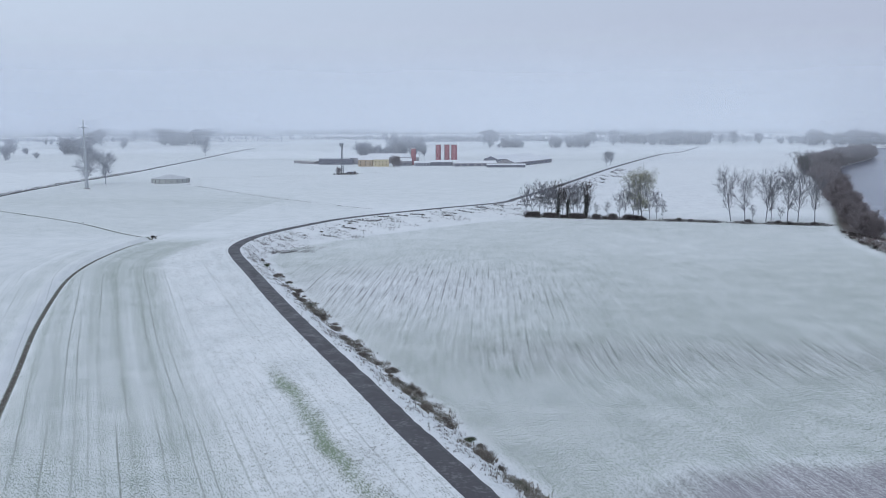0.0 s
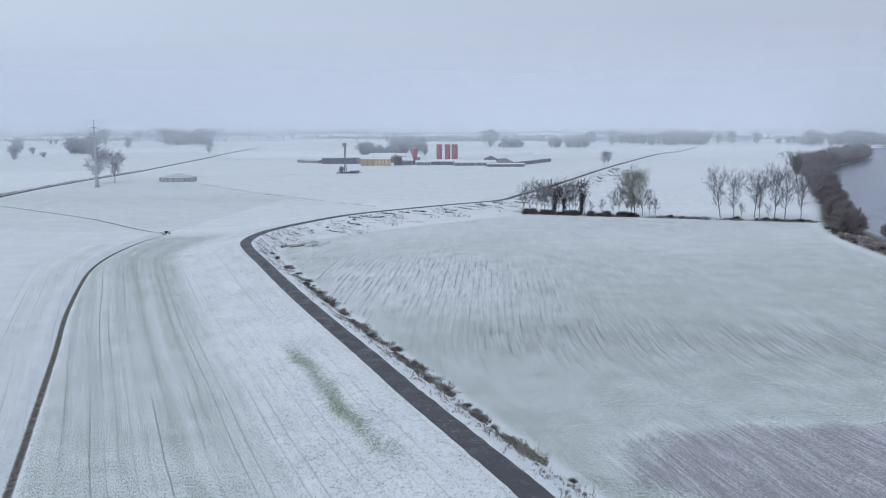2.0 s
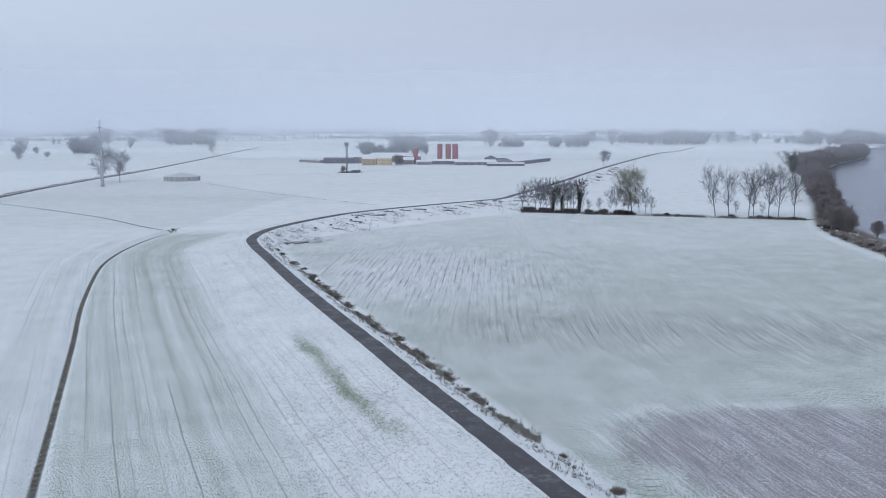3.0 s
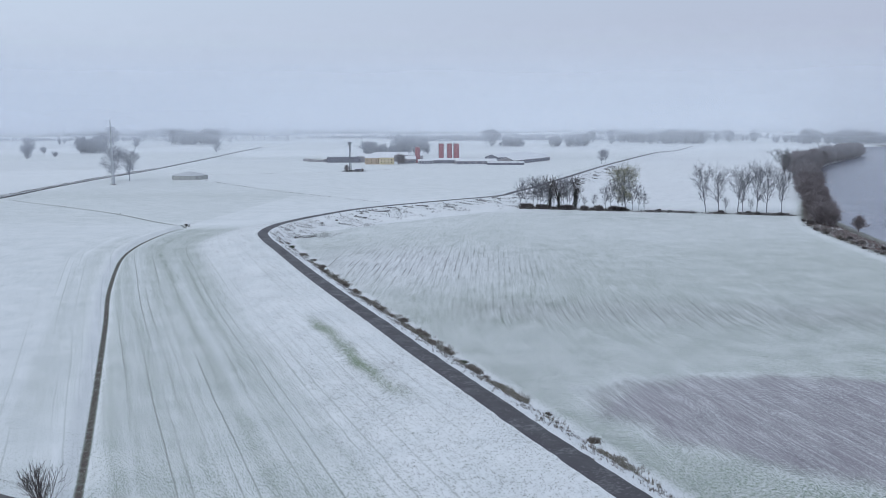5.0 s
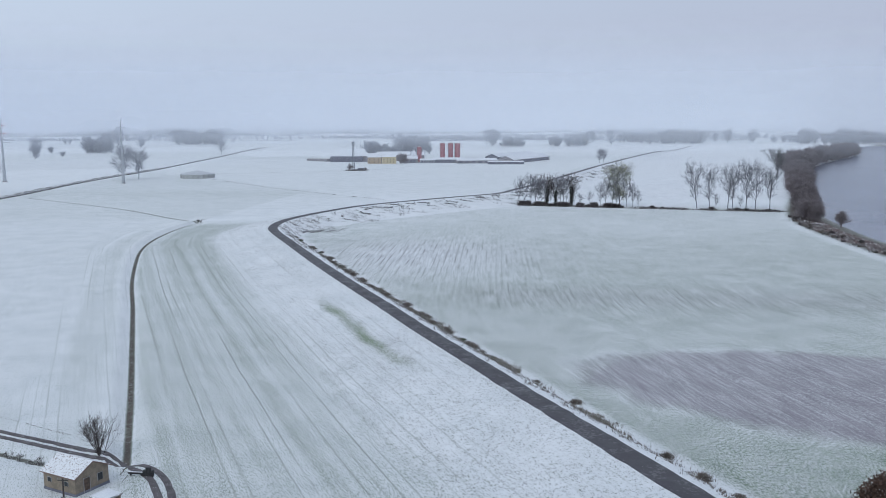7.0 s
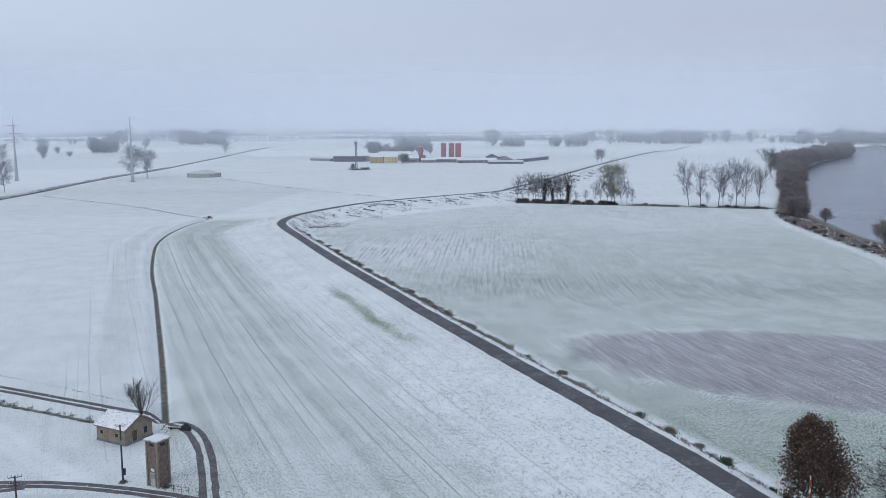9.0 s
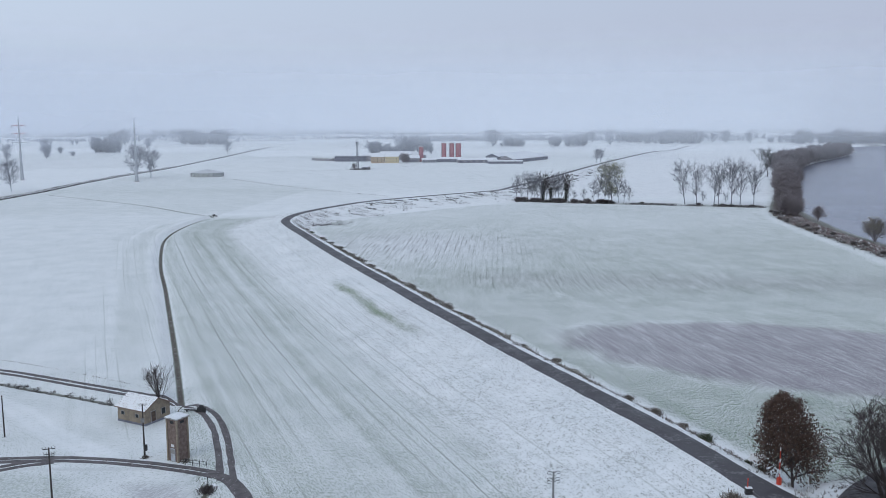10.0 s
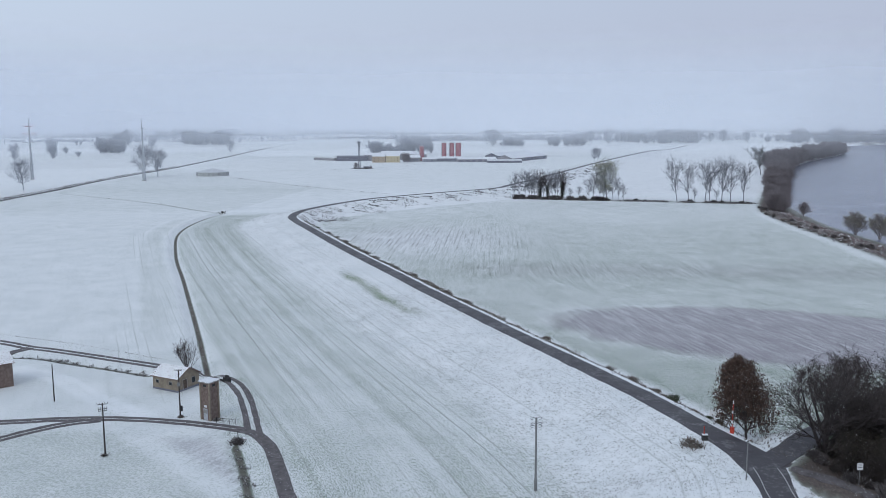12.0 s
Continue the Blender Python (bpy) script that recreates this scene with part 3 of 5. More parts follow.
def ribbon(name, line, half, lift, material, label, edge=0.12, deep=0.5, z_of=None, seed=1):
    """A strip of paving along a line, with uneven edges and a skirt down into the ground."""
    rng = np.random.default_rng(seed)
    d = np.gradient(line, axis=0)
    d /= np.linalg.norm(d, axis=1)[:, None]
    nrm = np.column_stack([-d[:, 1], d[:, 0]])
    n = len(line)
    halves = half if np.ndim(half) else np.full(n, half)
    l = line + nrm * (halves + edge * rng.normal(size=n))[:, None]
    r = line - nrm * (halves + edge * rng.normal(size=n))[:, None]
    zc = z_of(line) if z_of else np.maximum(np.maximum(terrain(l), terrain(r)), terrain(line))
    verts, faces = [], []
    for i in range(n):
        verts += [(*l[i], zc[i] + lift - deep), (*l[i], zc[i] + lift), (*line[i], zc[i] + lift + 0.04), (*r[i], zc[i] + lift), (*r[i], zc[i] + lift - deep)]
    for i in range(n - 1):
        for k in range(4):
            a = 5 * i + k
            faces.append((a, a + 5, a + 6, a + 1))
    ob = part(name, (verts, faces), material)
    return tagged(ob, label, "road", kind="structure")


build_ground()
fine_road = curve_points(ROAD[::2], 2.0)
half_road = 2.0 + 0.9 * np.exp(-(((fine_road[:, 1] - 92) / 7) ** 2))
ribbon("road", fine_road, half_road, 0.05, ASPHALT, "narrow worn asphalt road along the top of the dyke", 0.07, 0.6, lambda p: np.full(len(p), CREST) * (1 - step(p[:, 1], 1250, 1500)))
ribbon("side_road", SIDE, 2.0, 0.075, ASPHALT, "narrow asphalt side road turning off at the junction", 0.08)
ribbon("verge_track", RAMP, 1.25, 0.03, DIRT, "bare brown track sloping down from the junction", 0.12, 0.4, terrain, 17)


def ruts(name, line, gap, half, label, seed):
    """Two wheel ruts of bare wet dirt."""
    d = np.gradient(line, axis=0)
    d /= np.linalg.norm(d, axis=1)[:, None]
    nrm = np.column_stack([-d[:, 1], d[:, 0]])
    owner = thing(name, pose(0, 0, 0), label, "track", kind="structure")
    for k, side in enumerate((1, -1)):
        ob = ribbon("rut", line + nrm * side * gap, half, 0.05, DIRT, "", 0.05, 0.3, terrain, seed + k)
        for key in ("label", "category", "kind"):
            if key in ob:
                del ob[key]
        ob.parent = owner
    return owner


WEST = TRACK[TRACK[:, 0] < -31.5]
SOUTH = TRACK[TRACK[:, 0] > -33.5]
ruts("farm_track", WEST, 0.66, 0.50, "bare dirt farm track with wet wheel ruts and broken snow between", 11)
ribbon("south_track", SOUTH, 1.1 - 0.15 * np.exp(-np.arange(len(SOUTH)) / 4.0), 0.06, DIRT, "brown worn track of packed wet earth", 0.04, 0.3, terrain, 13)
ruts("farm_track", TRACK_BRANCH, 0.7, 0.5, "forking dirt track with two wheel ruts", 15)
ruts("field_lane", LANE, 0.85, 0.50, "dirt lane with two ruts and a snowy middle strip", 21)
ruts("field_lane", LANE_BRANCH, 0.7, 0.6, "short dirt lane turning into the yard", 25)


def build_water():
    bm = bmesh.new()
    bmesh.ops.create_grid(bm, x_segments=2, y_segments=2, size=1)
    bmesh.ops.transform(bm, matrix=Matrix.Translation((1320, 700, -2.3)) @ Matrix.Diagonal((1180, 1250, 1, 1)), verts=bm.verts)
    return tagged(part("water", bm, WATER), "calm grey-blue river reflecting the overcast sky", "river", kind="structure")


for side, off in (("inner", 1.35), ("outer", -1.75)):
    near = fine_road[(fine_road[:, 1] > 60) & (fine_road[:, 1] < 91)]
    way = np.gradient(near, axis=0)
    way /= np.linalg.norm(way, axis=1)[:, None]
    strip = near + np.column_stack([-way[:, 1], way[:, 0]]) * off
    ribbon("edge_line", strip, 0.07, 0.10, LINE_PAINT, "worn white edge line painted on the asphalt", 0.015, 0.06, lambda q: np.full(len(q), CREST))
build_water()


def build_backdrop():
    """A self-lit ring with haze painted along the horizon, and woods fading into it."""
    k = Mat("painted_haze", 1.0)
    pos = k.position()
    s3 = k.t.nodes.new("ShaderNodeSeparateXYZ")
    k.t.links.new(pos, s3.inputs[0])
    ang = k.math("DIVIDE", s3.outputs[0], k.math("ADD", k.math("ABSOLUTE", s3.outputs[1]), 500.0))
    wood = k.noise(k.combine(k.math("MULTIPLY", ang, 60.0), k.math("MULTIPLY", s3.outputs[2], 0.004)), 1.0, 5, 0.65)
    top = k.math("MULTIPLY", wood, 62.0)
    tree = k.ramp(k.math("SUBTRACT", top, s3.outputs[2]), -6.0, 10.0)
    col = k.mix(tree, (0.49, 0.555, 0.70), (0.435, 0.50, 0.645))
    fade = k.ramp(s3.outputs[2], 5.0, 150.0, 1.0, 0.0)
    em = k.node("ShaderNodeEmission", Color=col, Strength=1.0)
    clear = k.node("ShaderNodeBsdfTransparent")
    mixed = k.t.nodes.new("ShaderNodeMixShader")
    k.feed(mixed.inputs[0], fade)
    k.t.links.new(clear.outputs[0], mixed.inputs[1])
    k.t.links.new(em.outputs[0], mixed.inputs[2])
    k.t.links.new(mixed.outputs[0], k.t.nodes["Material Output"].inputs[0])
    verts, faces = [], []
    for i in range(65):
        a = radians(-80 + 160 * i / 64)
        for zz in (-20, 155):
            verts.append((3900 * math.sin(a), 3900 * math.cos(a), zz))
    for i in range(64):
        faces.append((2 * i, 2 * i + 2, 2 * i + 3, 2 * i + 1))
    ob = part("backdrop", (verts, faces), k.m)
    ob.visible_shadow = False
    return tagged(ob, "glowing backdrop with pale blue-grey haze and woods painted on it", "horizon", kind="structure")


build_backdrop()


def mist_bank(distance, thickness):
    """A curved see-through sheet added as distance haze: thin near the ground, fading out above, lit by the sky like
    any white thing.
    """
    k = Mat("haze_sheet_white", 1.0, 0.0, 0.0)
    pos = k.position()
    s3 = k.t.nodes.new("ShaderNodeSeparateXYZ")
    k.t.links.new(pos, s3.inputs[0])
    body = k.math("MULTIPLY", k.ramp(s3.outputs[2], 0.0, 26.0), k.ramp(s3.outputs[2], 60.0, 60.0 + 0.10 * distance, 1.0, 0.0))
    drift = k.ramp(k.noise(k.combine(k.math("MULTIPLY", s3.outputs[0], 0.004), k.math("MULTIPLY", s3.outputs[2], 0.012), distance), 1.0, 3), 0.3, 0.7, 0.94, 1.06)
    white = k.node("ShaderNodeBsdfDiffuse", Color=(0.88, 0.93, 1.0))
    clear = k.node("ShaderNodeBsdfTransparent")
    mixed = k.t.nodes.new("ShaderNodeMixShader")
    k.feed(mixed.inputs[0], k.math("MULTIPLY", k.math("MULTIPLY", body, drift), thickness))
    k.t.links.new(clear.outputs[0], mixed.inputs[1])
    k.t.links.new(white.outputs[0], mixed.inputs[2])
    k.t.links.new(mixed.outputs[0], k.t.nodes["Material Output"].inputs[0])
    verts, faces = [], []
    for i in range(49):
        a = radians(-72 + 144 * i / 48)
        for zz in (-4, 62 + 0.10 * distance):
            verts.append((distance * math.sin(a), distance * math.cos(a), zz))
    for i in range(48):
        faces.append((2 * i, 2 * i + 2, 2 * i + 3, 2 * i + 1))
    return tagged(part("mist_bank", (verts, faces), k.m), "see-through white sheet added as haze over the far plain", "mist", kind="structure")


# added sheets, more opaque further off, build up the haze
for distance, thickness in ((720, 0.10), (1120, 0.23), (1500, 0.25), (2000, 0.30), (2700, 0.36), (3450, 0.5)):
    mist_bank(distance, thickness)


# ---- trees ----
def tube(V, F, p, q, r0, r1, n):
    """A tapered piece of branch."""
    d = (q - p).normalized()
    a = d.orthogonal().normalized()
    b = d.cross(a)
    base = len(V)
    for c, r in ((p, r0), (q, r1)):
        for i in range(n):
            t = 2 * math.pi * i / n
            V.append(c + a * (r * math.cos(t)) + b * (r * math.sin(t)))
    for i in range(n):
        j = (i + 1) % n
        F.append((base + i, base + j, base + n + j, base + n + i))


def grow(wood, twig, tips, rng, p, d, length, r, level, levels, spread_deg, kids, lift, twig_r, low, oval=False):
    """One limb and all that grows from it; oval: the longest limbs stand at half height, or at the foot for a cone."""
    pieces = 5 if level == 0 else (3 if level < levels else 2)
    sides = 6 if level == 0 else (4 if level == 1 else 3)
    store = wood if level < 2 else twig
    nodes = [(p, d, r)]
    for i in range(pieces):
        f = (i + 1) / pieces
        bend = Vector((rng.uniform(-1, 1), rng.uniform(-1, 1), rng.uniform(-0.6, 0.6))) * (0.09 if level == 0 else 0.24)
        d = (d + bend + Vector((0, 0, lift * (0.05 if level == 0 else 0.16)))).normalized()
        q = p + d * (length / pieces)
        rr = max(r * (1 - 0.78 * f), twig_r)
        tube(*store, p, q, nodes[-1][2], rr, sides)
        nodes.append((q, d, rr))
        p = q
    tips.append(p)
    if level == levels:
        return
    count = kids[min(level, len(kids) - 1)]
    for c in range(count):
        f = low + (1 - low) * (c + rng.random()) / count if level == 0 else rng.uniform(0.15, 1.0)
        i = min(int(f * pieces), pieces - 1)
        a, da, ra = nodes[i]
        start = a.lerp(nodes[i + 1][0], max(0.0, min(1.0, f * pieces - i)))
        side = Matrix.Rotation(rng.uniform(0, 2 * math.pi) if level else c * 2.4 + rng.uniform(-0.6, 0.6), 3, da) @ da.orthogonal().normalized()
        ang = radians(spread_deg * rng.uniform(0.6, 1.25))
        nd = (da * math.cos(ang) + side * math.sin(ang)).normalized()
        g = (f - low) / (1 - low)
        taper = 1.1 - 0.98 * g if oval == "cone" else 0.25 + 0.75 * math.sin(math.pi * (0.12 + 0.80 * g)) if oval else 1.12 - 0.75 * g
        nl = length * (rng.uniform(0.42, 0.62) * taper if level == 0 else rng.uniform(0.38, 0.62))
        grow(wood, twig, tips, rng, start, nd, nl, max(ra * 0.55, twig_r), level + 1, levels, spread_deg, kids, lift, twig_r, low, oval)


def leaves_at(points, rng, count, size, radius):
    V, F = [], []
    for p in points:
        for _ in range(count):
            c = p + Vector((rng.gauss(0, radius), rng.gauss(0, radius), rng.gauss(0, radius * 0.8)))
            a = Vector((rng.uniform(-1, 1), rng.uniform(-1, 1), rng.uniform(-1, 1))).normalized()
            b = a.orthogonal().normalized() * size * rng.uniform(0.6, 1.2)
            a = a * size * rng.uniform(0.7, 1.5)
            n = len(V)
            V += [c - a * 0.5, c + b * 0.45, c + a * 0.5, c - b * 0.45]
            F.append((n, n + 1, n + 2, n + 3))
    return V, F


def tree(name, seed, height, label, spread_deg=45, levels=3, kids=(9, 6, 5), lift=0.5, trunk_r=None, twig_r=0.02, bark=None, leaf=None, leaf_count=2, leaf_size=0.25, leaf_radius=0.5,
         ivy=False, stems=1, category="tree", trunk_share=0.92, low=0.22, oval=False):
    rng = random.Random(seed)
    bark = bark or BARK
    owner = thing(name, pose(0, 0, 0), label, category)
    wood, twig, tips = ([], []), ([], []), []
    for k in range(stems):
        lean = Vector((rng.uniform(-0.35, 0.35), rng.uniform(-0.35, 0.35), 0.55 if stems == 8 else 1)).normalized() if stems > 1 else Vector((rng.uniform(-0.06, 0.06), rng.uniform(-0.06, 0.06), 1)).normalized()
        base = Vector((rng.uniform(-0.4, 0.4), rng.uniform(-0.4, 0.4), -0.3)) if stems > 1 else Vector((0, 0, -0.3))
        grow(wood, twig, tips, rng, base, lean, height * trunk_share * (rng.uniform(0.75, 1.0) if stems > 1 else 1.0), trunk_r or height * 0.017, 0, levels, spread_deg, kids, lift, twig_r, low, oval)
    part("trunk", wood, bark, owner)
    part("crown", twig, bark, owner)
    if leaf:
        part("leaves", leaves_at(tips, rng, leaf_count, leaf_size, leaf_radius), leaf, owner)
    if ivy:
        pts = [Vector((rng.gauss(0, 0.12), rng.gauss(0, 0.12), height * f / 40)) for f in range(1, 30)]
        part("ivy", leaves_at(pts, rng, 38, 0.5, 0.6), IVY, owner, "dark evergreen ivy wrapped round the trunk")
    return owner


def plant(proto, x, y, size=1.0, turn=0.0, z=None, group="", label="", sink=0.1):
    """Sets a copy of a tree on the ground."""
    m = Matrix.Translation((x, y, (ground_height(x, y) if z is None else z) - sink)) @ Matrix.Rotation(radians(turn), 4, "Z")
    ob = copy_thing(proto, m)
    ob.matrix_basis = m @ Matrix.Diagonal((size, size, size, 1))
    if group:
        ob["group"] = group
    if label:
        ob["label"] = label
    return ob


def remove(proto):
    for o in (*proto.children_recursive, proto):
        bpy.data.objects.remove(o)


rnd = random.Random(7)

# the tree row at the far end of the river-side field
tall = [tree("bare_tree", 20 + i, 20.0, "tall bare poplar with upright pale branches", 32, 4, (15, 8, 5, 4), 0.6, 0.27, 0.016, BARK_LIGHT, low=0.24, oval=True) for i in range(3)]
for k, (x, y, s) in enumerate(((142.0, 519.5, 1.02), (148.5, 518.5, 0.9), (158.4, 517.5, 0.98), (161.5, 519.0, 0.8), (167.6, 514.5, 1.05), (172.6, 514.0, 1.0), (180.2, 513.0, 0.92))):
    plant(tall[k % 3], x, y, s, rnd.uniform(0, 360), group="poplar row along the field hedge")
ivied = [tree("ivy_clad_tree", 30 + i, 15.5, "bare tree with its trunk wrapped in dark ivy", 34, 3, (13, 7, 5), 0.6, 0.2, 0.03, BARK, ivy=True, low=0.3, oval=True) for i in range(2)]
for k, (x, y, s) in enumerate(((60.5, 540.0, 0.95), (65.0, 536.5, 0.8), (74.0, 535.5, 0.95))):
    plant(ivied[k % 2], x, y, s, rnd.uniform(0, 360), group="ivy-clad trees of the copse")
slim = [tree("slim_tree", 40 + i, 13.0, "slim bare young tree in the copse", 36, 3, (13, 7, 5), 0.5, 0.13, 0.03, BARK_LIGHT, low=0.25, oval=True) for i in range(2)]
for k, (x, y, s) in enumerate(((44.5, 541, 1.0), (47.5, 540, 0.85), (51.0, 541, 1.1), (57.0, 539, 0.95), (63.0, 541, 0.8), (68.5, 540, 1.0), (53.5, 539, 1.1), (55.5, 541, 1.0), (59.0, 538, 0.9), (66.5, 538, 1.05), (70.0, 537, 1.0), (71.8, 539, 1.1), (76.0, 537, 0.8), (90.5, 533, 0.8), (99.0, 529, 0.7), (104.5, 528, 0.9), (79.0, 536, 0.45), (84.5, 535, 0.5), (93.0, 532, 0.95), (96.5, 530, 1.1), (107.5, 527, 0.85), (110.5, 526, 0.6), (152.0, 518, 0.5), (165, 516, 0.45))):
    plant(slim[k % 2], x, y, s, rnd.uniform(0, 360), group="young trees of the copse")
gold = tree("yellowing_tree", 51, 20.5, "broad tree still holding thin yellow-green leaves", 44, 3, (24, 9, 6), 0.35, 0.3, 0.03, BARK_LIGHT, GOLD_LEAF, 4, 0.36, 0.6, low=0.14, oval=True)
gold.matrix_basis = pose(101.0, 530.0, -0.1)

# woods along the river
wood_kinds = [tree("river_wood_tree", 60 + i, 12.0, "dense bare willow of the russet-brown riverside wood", 48, 3, (15, 9, 6), 0.45, 0.2, 0.038, BARK_BROWN, stems=3, low=0.08) for i in range(4)]
# the far trees take the bark colours with haze mixed in
far_kinds = [tree("frosted_tree", 70 + i, 13.0, "distant bare tree with haze paled into its bark colour", 42, 3, (13, 8, 5), 0.5, 0.22, 0.06, BARK_FAR, stems=2, low=0.14, oval=True) for i in range(4)]
pale_kinds = [tree("hoar_frost_tree", 76 + i, 13.0, "far bare tree strongly paled by haze in its colour", 44, 3, (13, 8, 4), 0.4, 0.25, 0.085, BARK_PALE, stems=3, low=0.1, oval=True) for i in range(3)]
bank_run = np.concatenate([[0], np.cumsum(np.hypot(*np.diff(BANK, axis=0).T))])
for i in range(330):
    at = rnd.uniform(855, 1800) if i % 4 else rnd.uniform(1240, 1800)
    j = min(int(np.interp(at, bank_run, np.arange(len(bank_run)))), len(BANK) - 2)
    d = (BANK[j + 1] - BANK[j]) / (bank_run[j + 1] - bank_run[j])
    p = BANK[j] + d * (at - bank_run[j])
    g = float(step(np.array(at), 890, 1060))
    off = rnd.uniform(-14 + 5 * g, -3 + 6 * g + 11 * float(step(np.array(at), 1180, 1330)))
    x, y = p[0] - d[1] * off, p[1] + d[0] * off
    if not 452 < y < 1330:
        continue
    plant(wood_kinds[i % 4], x, y, rnd.uniform(0.75, 1.2) * (0.9 if y < 560 else (1.1 if y < 850 else 1.35)), rnd.uniform(0, 360), z=max(ground_height(x, y), -1.9), group="riverside wood", sink=0.2)
lone = tree("ivy_clad_tree", 57, 20.0, "tall narrow tree thick with dark ivy beside the wood", 34, 3, (16, 7, 5), 0.4, 0.3, 0.04, BARK, IVY, 2, 0.6, 0.5, low=0.2, oval=True)
lone.matrix_basis = pose(282, 773, -0.1)
plant(wood_kinds[1], 187.6, 441, 0.75, 40, z=-1.2, group="riverside wood", label="low spreading bare willow leaning over the water")
pollard = tree("riverside_bush", 81, 8.0, "domed riverside willow with a few yellow leaves", 38, 3, (10, 7, 6), 0.35, 0.14, 0.022, BARK_BROWN, GOLD_LEAF, 1, 0.14, 0.35, stems=8, low=0.15)
for x, y, s in ((182.7, 371, 1.25), (187.2, 358, 1.3), (184, 340, 1.2), (180, 322, 1.0)):
    plant(pollard, x, y, s, rnd.uniform(0, 360), z=-1.6, group="willows on the river bank")

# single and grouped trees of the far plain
round_kinds = [tree("field_tree", 90 + i, 15.0, "bare round-crowned field tree with haze paled into its colour", 44, 3, (22, 10, 7), 0.4, 0.28, 0.035, BARK_FAR, low=0.22, oval=True) for i in range(3)]
for k, (x, y, s) in enumerate(((-267, 766, 1.6), (-257, 776, 1.45), (-308, 628, 1.25), (173, 1010, 0.85), (178, 1014, 0.85), (-515, 1045, 1.3), (-320, 1316, 1.15))):
    plant(round_kinds[k % 3], x, y, s, rnd.uniform(0, 360))


def clump(cx, cy, wide, deep, count, size, group):
    for _ in range(count):
        x, y = cx + rnd.uniform(-wide, wide) / 2, cy + rnd.uniform(-deep, deep) / 2
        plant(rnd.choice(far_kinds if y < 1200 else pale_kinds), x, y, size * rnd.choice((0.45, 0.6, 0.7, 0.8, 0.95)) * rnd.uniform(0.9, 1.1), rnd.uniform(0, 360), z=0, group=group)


# ---- buildings and masts ----
def gabled(name, m, w, d, eave, ridge, walls, roof, label, category="building", openings=(), over=0.35, group=""):
    """A building of width w (the way of its ridge) and depth d with a gabled roof; openings: (side, along, low, wide, high, kind)."""
    owner = thing(name, m, label, category, group)
    bm = bmesh.new()
    pts = [(-d / 2, -0.3), (d / 2, -0.3), (d / 2, eave), (0, ridge), (-d / 2, eave)]
    a = [bm.verts.new((-w / 2, y, z)) for y, z in pts]
    b = [bm.verts.new((w / 2, y, z)) for y, z in pts]
    bm.faces.new(a[::-1])
    bm.faces.new(b)
    for i in range(5):
        j = (i + 1) % 5
        bm.faces.new((a[i], a[j], b[j], b[i]))
    part("wall", bm, walls, owner)
    rise = (ridge - eave) / (d / 2)
    for sgn in (-1, 1):
        bm = bmesh.new()
        e = sgn * (d / 2 + over)
        ze, zr = eave - rise * over + 0.16, ridge + 0.16
        slab(bm, [(-w / 2 - over, e, ze), (w / 2 + over, e, ze), (w / 2 + over, 0, zr), (-w / 2 - over, 0, zr)], 0.15)
        part("roof", bm, roof, owner)
    for side, along, low, wide, high, kind in openings:
        t = {"front": pose(along, -d / 2, 0), "back": pose(along, d / 2, 0, 0, 0, 180), "right": pose(w / 2, along, 0, 0, 0, 90), "left": pose(-w / 2, along, 0, 0, 0, -90)}[side]
        bm = box(bmesh.new(), -wide / 2, wide / 2, -0.04, 0.05, low, low + high, t)
        ob = part(kind, bm, {"door": DOOR, "window": GLASS, "gate": DARK_WALL, "opening": DARK}[kind], owner)
        bm = bmesh.new()
        for x0, x1, z0, z1 in ((-wide / 2 - 0.07, -wide / 2, low, low + high), (wide / 2, wide / 2 + 0.07, low, low + high), (-wide / 2 - 0.07, wide / 2 + 0.07, low + high, low + high + 0.07)):
            box(bm, x0, x1, -0.07, 0.03, z0, z1, t)
        part("frame", bm, CONCRETE, ob)
    return owner


def build_house():
    ang = math.degrees(math.atan2(-3.0, 5.6))
    cx, cy = (-54.1 - 46.0) / 2, (139.5 + 141.4) / 2
    house = gabled("farm_shed", pose(cx, cy, 0, 0, 0, ang), 6.2, 5.5, 2.6, 4.0, PLASTER, TILE, "small plastered farm shed with a snow-dusted tile roof", "shed",
                   (("right", -0.9, 0.0, 0.95, 2.05, "door"), ("right", 1.3, 1.0, 0.8, 1.0, "window"), ("front", -1.9, 1.25, 0.7, 0.6, "window"), ("front", 1.4, 1.2, 0.7, 0.6, "window")))
    bm = bmesh.new()
    box(bm, -3.16, 3.16, -2.81, 2.81, -0.2, 0.35)
    part("plinth", bm, DARK_WALL, house, "dark plinth round the foot of the shed")
    return house


build_house()


